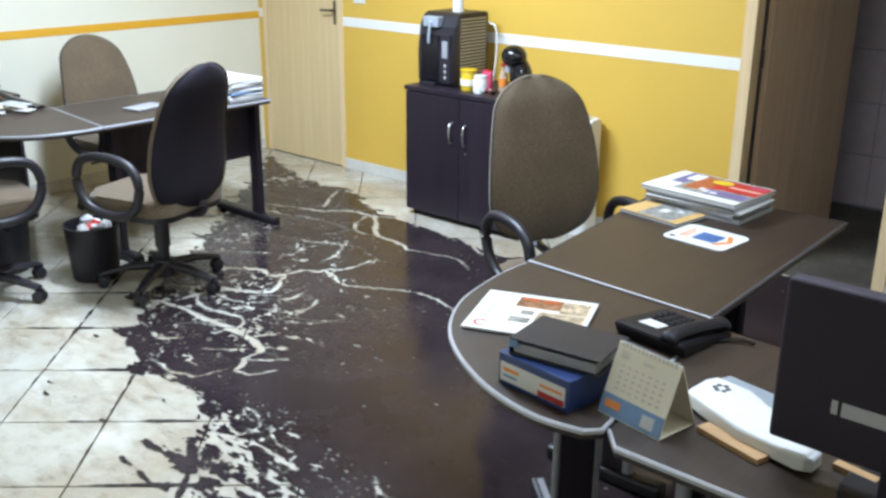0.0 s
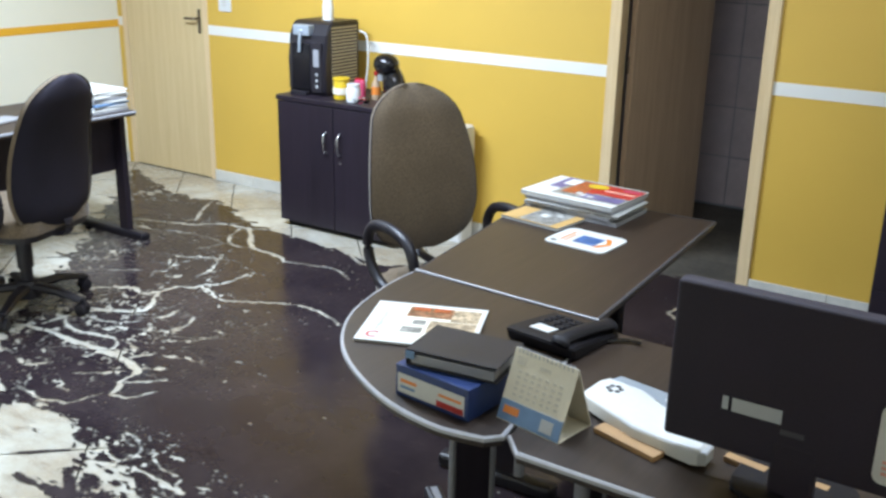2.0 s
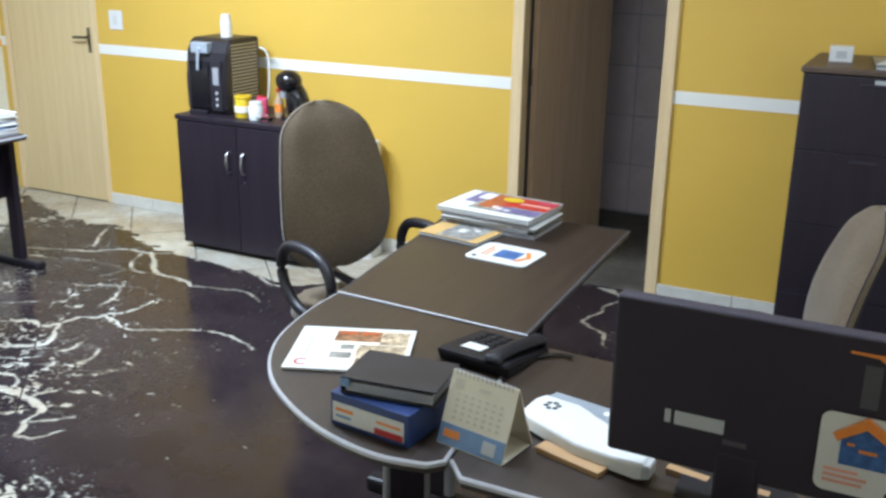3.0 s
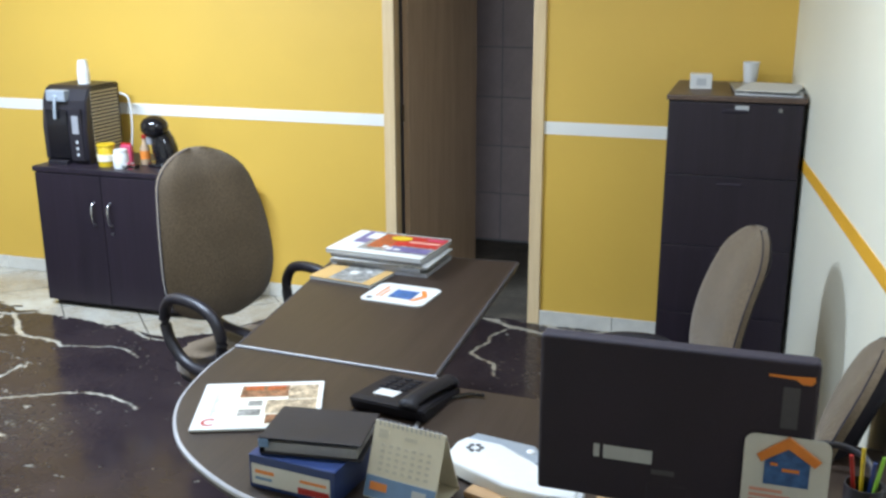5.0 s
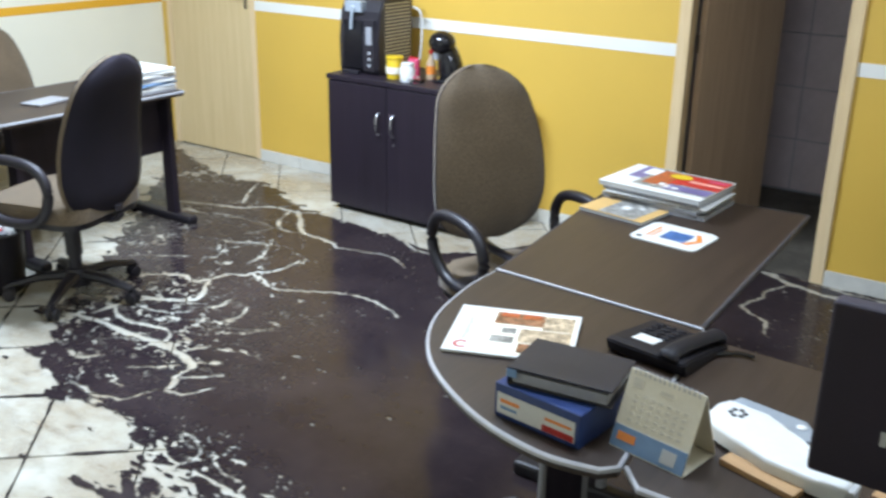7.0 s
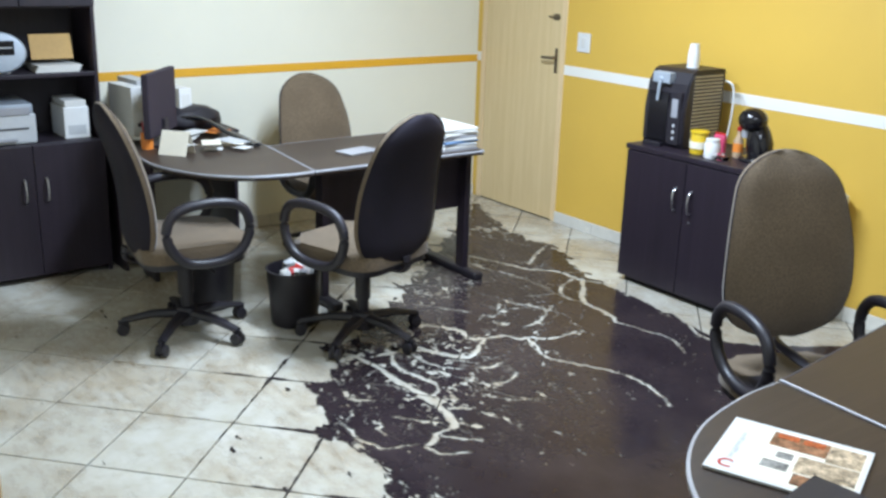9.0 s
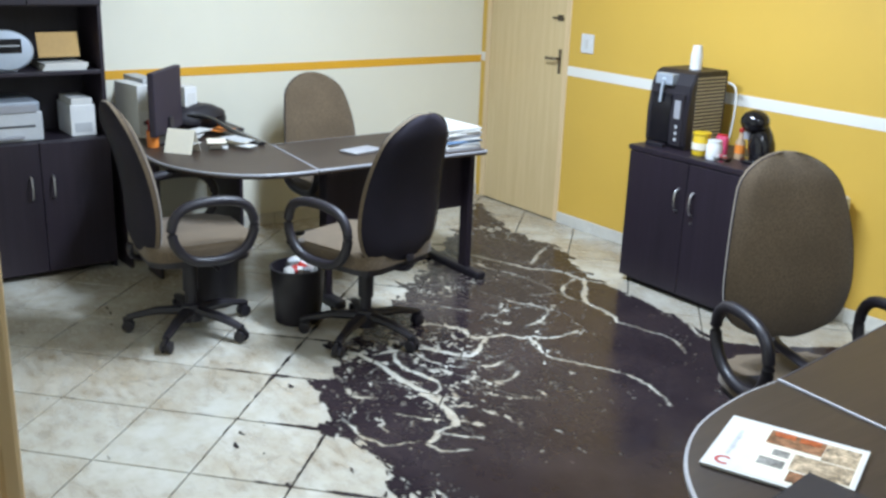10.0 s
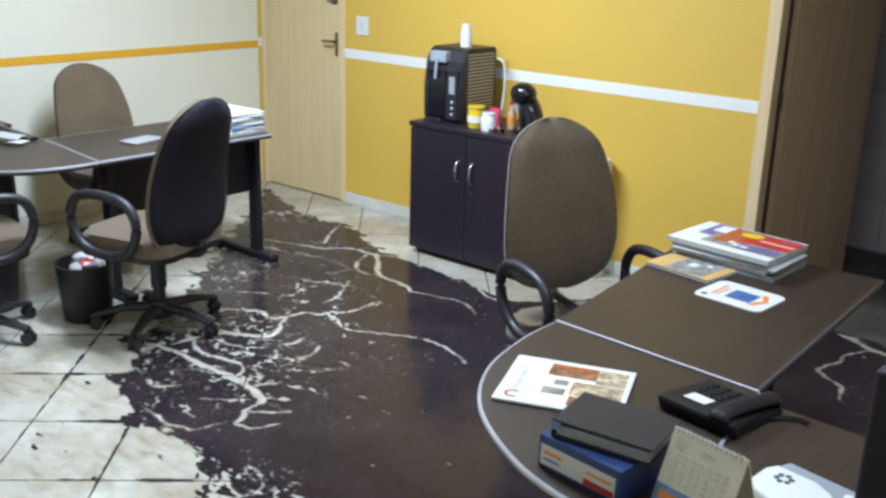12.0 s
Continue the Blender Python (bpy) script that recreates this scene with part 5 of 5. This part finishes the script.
channel([(1.21, -0.98), (1.41, -0.91), (1.59, -0.84), (1.71, -0.73), (1.89, -0.71), (2.00, -0.665)], 0.024, 40, wobble=0.015)
channel([(1.53, -0.78), (1.43, -0.64), (1.29, -0.42)], 0.017, 41, wobble=0.015)
channel([(1.90, -0.71), (2.03, -0.83), (2.17, -0.955), (2.29, -0.967), (2.41, -0.99), (2.47, -1.03)], 0.026, 42, 0.6, 0.012)
channel([(2.45, -1.02), (2.55, -1.013), (2.69, -0.965), (2.78, -0.97), (2.93, -1.045)], 0.013, 43, wobble=0.015)
channel([(1.96, -1.91), (2.04, -1.82), (2.15, -1.766), (2.245, -1.785), (2.28, -1.69), (2.31, -1.61), (2.39, -1.575)], 0.022, 44, 0.6, 0.012)
channel([(2.29, -1.74), (2.36, -1.82), (2.40, -1.91), (2.32, -1.99), (2.22, -2.03), (2.17, -2.08)], 0.018, 45, 0.5, 0.015)
channel([(2.38, -1.575), (2.385, -1.515), (2.434, -1.49), (2.457, -1.385), (2.45, -1.285)], 0.019, 46, 0.4, 0.012)
channel([(2.366, -1.54), (2.466, -1.573), (2.586, -1.625), (2.68, -1.59), (2.79, -1.525), (2.887, -1.48), (3.034, -1.46), (3.174, -1.492), (3.257, -1.535)], 0.017, 47, 0.45, 0.010)
channel([(2.265, -1.47), (2.255, -1.37), (2.19, -1.25), (2.09, -1.18)], 0.010, 48, wobble=0.015)
channel([(2.154, -0.98), (2.08, -0.99), (1.995, -0.962), (1.926, -0.88), (1.87, -0.75)], 0.013, 49, 0.5, 0.012)
channel([(1.93, -1.16), (1.96, -1.10), (1.995, -0.99)], 0.011, 50, wobble=0.012)
channel([(1.72, -1.747), (1.85, -1.646), (1.97, -1.554)], 0.011, 51, wobble=0.015)
channel([(2.655, -0.68), (2.74, -0.77), (2.80, -0.805), (2.92, -0.805)], 0.020, 52, 0.6, 0.012)
channel([(2.10, -2.363), (2.185, -2.342), (2.312, -2.337), (2.515, -2.33), (2.707, -2.322), (2.85, -2.35), (2.91, -2.382)], 0.030, 53, 0.55, 0.012)
channel([(2.175, -2.18), (2.30, -2.253), (2.473, -2.236), (2.546, -2.213), (2.618, -2.253), (2.64, -2.30)], 0.018, 54, 0.6, 0.015)
channel([(2.91, -2.386), (2.916, -2.455), (2.954, -2.514), (2.97, -2.568), (3.056, -2.538), (3.095, -2.455)], 0.019, 55, 0.5, 0.012)
channel([(2.937, -2.472), (3.005, -2.41), (3.06, -2.36)], 0.016, 56, 0.4, 0.012)
channel([(2.638, -2.728), (2.78, -2.741), (2.895, -2.703), (2.924, -2.63), (2.941, -2.588)], 0.015, 57, 0.5, 0.012)
channel([(1.95, -2.18), (2.08, -2.143), (2.165, -2.187), (2.232, -2.056), (2.40, -1.951), (2.376, -1.842), (2.344, -1.797)], 0.018, 58, 0.6, 0.012)
channel([(2.53, -1.952), (2.552, -1.90), (2.532, -1.832)], 0.016, 59, 0.5, 0.012)
channel([(2.59, -2.085), (2.67, -2.038), (2.697, -1.94), (2.647, -1.845)], 0.011, 60, 0.5, 0.012)
channel([(2.737, -2.11), (2.85, -2.025), (2.90, -1.935)], 0.009, 61, 0.5, 0.02)
channel([(2.477, -2.595), (2.542, -2.512)], 0.016, 62, 0.5, 0.02)
channel([(2.70, -2.523), (2.78, -2.467), (2.85, -2.403)], 0.013, 63, 0.5, 0.015)
channel([(2.767, -2.308), (2.825, -2.231)], 0.012, 64, 0.5, 0.012)
channel([(2.10, -2.02), (2.18, -2.16), (2.17, -2.30)], 0.020, 65, 0.6, 0.02)
channel([(2.30, -2.12), (2.42, -2.10), (2.50, -2.02)], 0.012, 67, 0.5, 0.02)
channel([(4.36, -0.01), (4.49, -0.075), (4.60, -0.13), (4.80, -0.14)], 0.042, 58, 0.7)
channel([(4.52, -0.09), (4.47, -0.24), (4.46, -0.364), (4.42, -0.487), (4.56, -0.61), (4.615, -0.74)], 0.016, 59)
channel([(3.02, -0.56), (3.16, -0.24), (3.34, -0.12)], 0.035, 61)
channel([(3.30, -2.72), (3.42, -2.80), (3.40, -2.95), (3.52, -3.02)], 0.010, 64)
channel([(4.15, -2.75), (4.05, -2.80), (3.92, -2.76)], 0.008, 66)
# hairline runs between the larger channels
channel([(1.28, -1.10), (1.55, -1.02), (1.80, -0.97), (2.05, -1.00)], 0.008, 261)
channel([(1.74, -0.74), (1.80, -0.62), (1.74, -0.52)], 0.009, 262)
channel([(1.75, -1.35), (1.95, -1.30), (2.12, -1.20), (2.30, -1.18)], 0.007, 266)
channel([(2.60, -2.10), (2.80, -2.04), (2.96, -1.92)], 0.007, 269)
rim = np.clip(field / 0.008, 0, 1)
# fine broken marks, thickest by the desk and the dry tiles
ridge = np.abs(fbm(gx * 0.8 + gy * 0.2, gy * 1.25, 9.0, 71, 4, 0.6))
dense = np.clip(1.2 - np.hypot((gx - 2.35) / 0.75, (gy + 2.25) / 0.65), 0, 1) + 0.75 * np.clip(1 - np.hypot((gx - 1.55) / 0.75, (gy + 1.05) / 0.75), 0, 1) + 1.7 * np.clip(1.0 - np.hypot((gx - 3.45) / 0.75, (gy + 3.12) / 0.50), 0, 1) + 0.45 * np.clip(1 - np.hypot((gx - 4.7) / 0.4, (gy + 0.5) / 0.5), 0, 1) + 0.55 * np.clip(1 - np.hypot((gx - 2.9) / 0.5, (gy + 2.1) / 0.6), 0, 1)
dense = dense + 0.45 * np.clip(1 - np.hypot((gx - 1.50) / 0.45, (gy + 1.60) / 0.60), 0, 1) + 1.1 * np.clip(1 - np.hypot((gx - 0.75) / 0.60, (gy + 0.48) / 0.45), 0, 1)
gate_ = np.clip(fbm(gx, gy, 4.0, 91, 3) * 2.6 + 0.35, 0, 1)
field = np.minimum(field, (ridge - 0.066 * np.clip(dense, 0, 1) * gate_) * 0.25)
hair = np.abs(fbm(gx * 1.1 + 0.4 * gy, gy * 0.9, 4.2, 171, 5, 0.62))
web = np.clip(1.15 - np.hypot((gx - 2.15) / 1.15, (gy + 1.55) / 1.15), 0, 1)
breaks = np.clip(fbm(gx, gy, 6.0, 191, 3) * 3.0 + 0.45, 0, 1)
field = np.minimum(field, (hair - 0.026 * web * breaks) * 0.2)
feather = np.abs(fbm(gx * 0.55 + 0.15 * gy, gy * 2.0, 8.5, 211, 4, 0.62))
fringe = 1.4 * np.clip(1 - np.hypot((gx - 3.35) / 0.80, (gy + 3.05) / 0.42), 0, 1)
field = np.minimum(field, (feather - 0.13 * np.clip(fringe, 0, 1)) * 0.2)
speck = fbm(gx * 0.8, gy * 1.3, 26, 101, 3, 0.6)
field = np.minimum(field, (0.70 - 0.26 * np.clip(dense, 0, 1) - speck) * 0.05)
thin_zone = np.clip(1.3 * dense + 0.55 * web + fringe, 0, 1)
rim = np.minimum(rim, 1 - thin_zone * (1 - np.clip(field / 0.006, 0, 1)))
# a milky, half-wiped stretch by the far desk leg
milk = np.clip(1 - np.hypot((gx - 1.30) / 0.60, (gy + 1.15) / 0.55), 0, 1) * np.clip(fbm(gx * 0.7 + gy * 0.3, gy * 1.5, 9, 281, 4, 0.6) * 2.2 + 0.45, 0, 1)
rim = np.clip(rim - 0.6 * milk, 0, 1)

# spatters of sludge on the dry tiles beside the shore
spat = fbm(gx * 0.65 + gy * 0.2, gy * 1.9, 9, 121, 5, 0.65)
close = np.clip(1 - np.abs(np.where(inside_of(gx, gy, shore), 0.0, edge_d)) / (0.30 + 0.22 * (gx > 2.5)), 0, 1)
outside = ~inside_of(gx, gy, shore)
keep_out = (gy > -0.95) & (gx < 3.9) & (gy > -0.75 - 0.25 * (gx < 1.5))
field = np.where(outside & ~keep_out, np.maximum(field, (spat - 0.60 + 0.30 * close) * 0.10 - 0.016 * (1 - close)), field)
ju, jv = (gx * E1.x + gy * E1.y - U0) / TU, (gx * E2.x + gy * E2.y - V0) / TV
joint = np.minimum(np.abs(ju - np.round(ju)) * TU, np.abs(jv - np.round(jv)) * TV)
reach = np.clip(1 - edge_d / 0.75, 0, 1)
field = np.where(outside & ~keep_out, np.maximum(field, 0.012 * reach * (1 + 1.5 * fbm(gx, gy, 15, 141, 4)) - 0.003 - joint), field)
rim = np.where(outside, np.clip(field / 0.006, 0.35, 1), rim)
field[(gx > east_x(gy) - 0.02)] = -0.01
field[0, :] = field[-1, :] = -0.01
field[:, 0] = field[:, -1] = -0.01


def film_mesh(values, z):
    """Contours the field into a sheet, cell by cell."""
    nx, ny = values.shape
    verts, faces, depth, at_node, at_edge = [], [], [], {}, {}

    def node(i, j):
        if (i, j) not in at_node:
            at_node[i, j] = len(verts)
            verts.append((gx[i, j], gy[i, j], z))
            depth.append(0.42 + 0.58 * rim[i, j])
        return at_node[i, j]

    def cross(a, b):
        k = (a, b) if a < b else (b, a)
        if k not in at_edge:
            va, vb = values[k[0]], values[k[1]]
            s = va / (va - vb)
            at_edge[k] = len(verts)
            verts.append((gx[k[0]] + s * (gx[k[1]] - gx[k[0]]), gy[k[0]] + s * (gy[k[1]] - gy[k[0]]), z))
            depth.append(0.42)
        return at_edge[k]

    pos = values > 0
    count = pos[:-1, :-1].astype(int) + pos[1:, :-1] + pos[1:, 1:] + pos[:-1, 1:]
    for i, j in zip(*np.nonzero(count)):
        i, j = int(i), int(j)
        ring = [(i, j), (i + 1, j), (i + 1, j + 1), (i, j + 1)]
        if count[i, j] == 4:
            faces.append([node(*p) for p in ring])
            continue
        out = []
        for k in range(4):
            a, b = ring[k], ring[(k + 1) % 4]
            if pos[a]:
                out.append(node(*a))
            if pos[a] != pos[b]:
                out.append(cross(a, b))
        if len(out) >= 3:
            faces.append(out)
    me = bpy.data.meshes.new("sludge_film")
    me.from_pydata(verts, [], faces)
    me.materials.append(FILM)
    me.attributes.new("film_depth", "FLOAT", "POINT").data.foreach_set("value", depth)
    return me


tagged(new("sludge_film", film_mesh(field, 0.0032)), "black muddy water film with pale branching channels on the floor", "water film", kind="stuff")
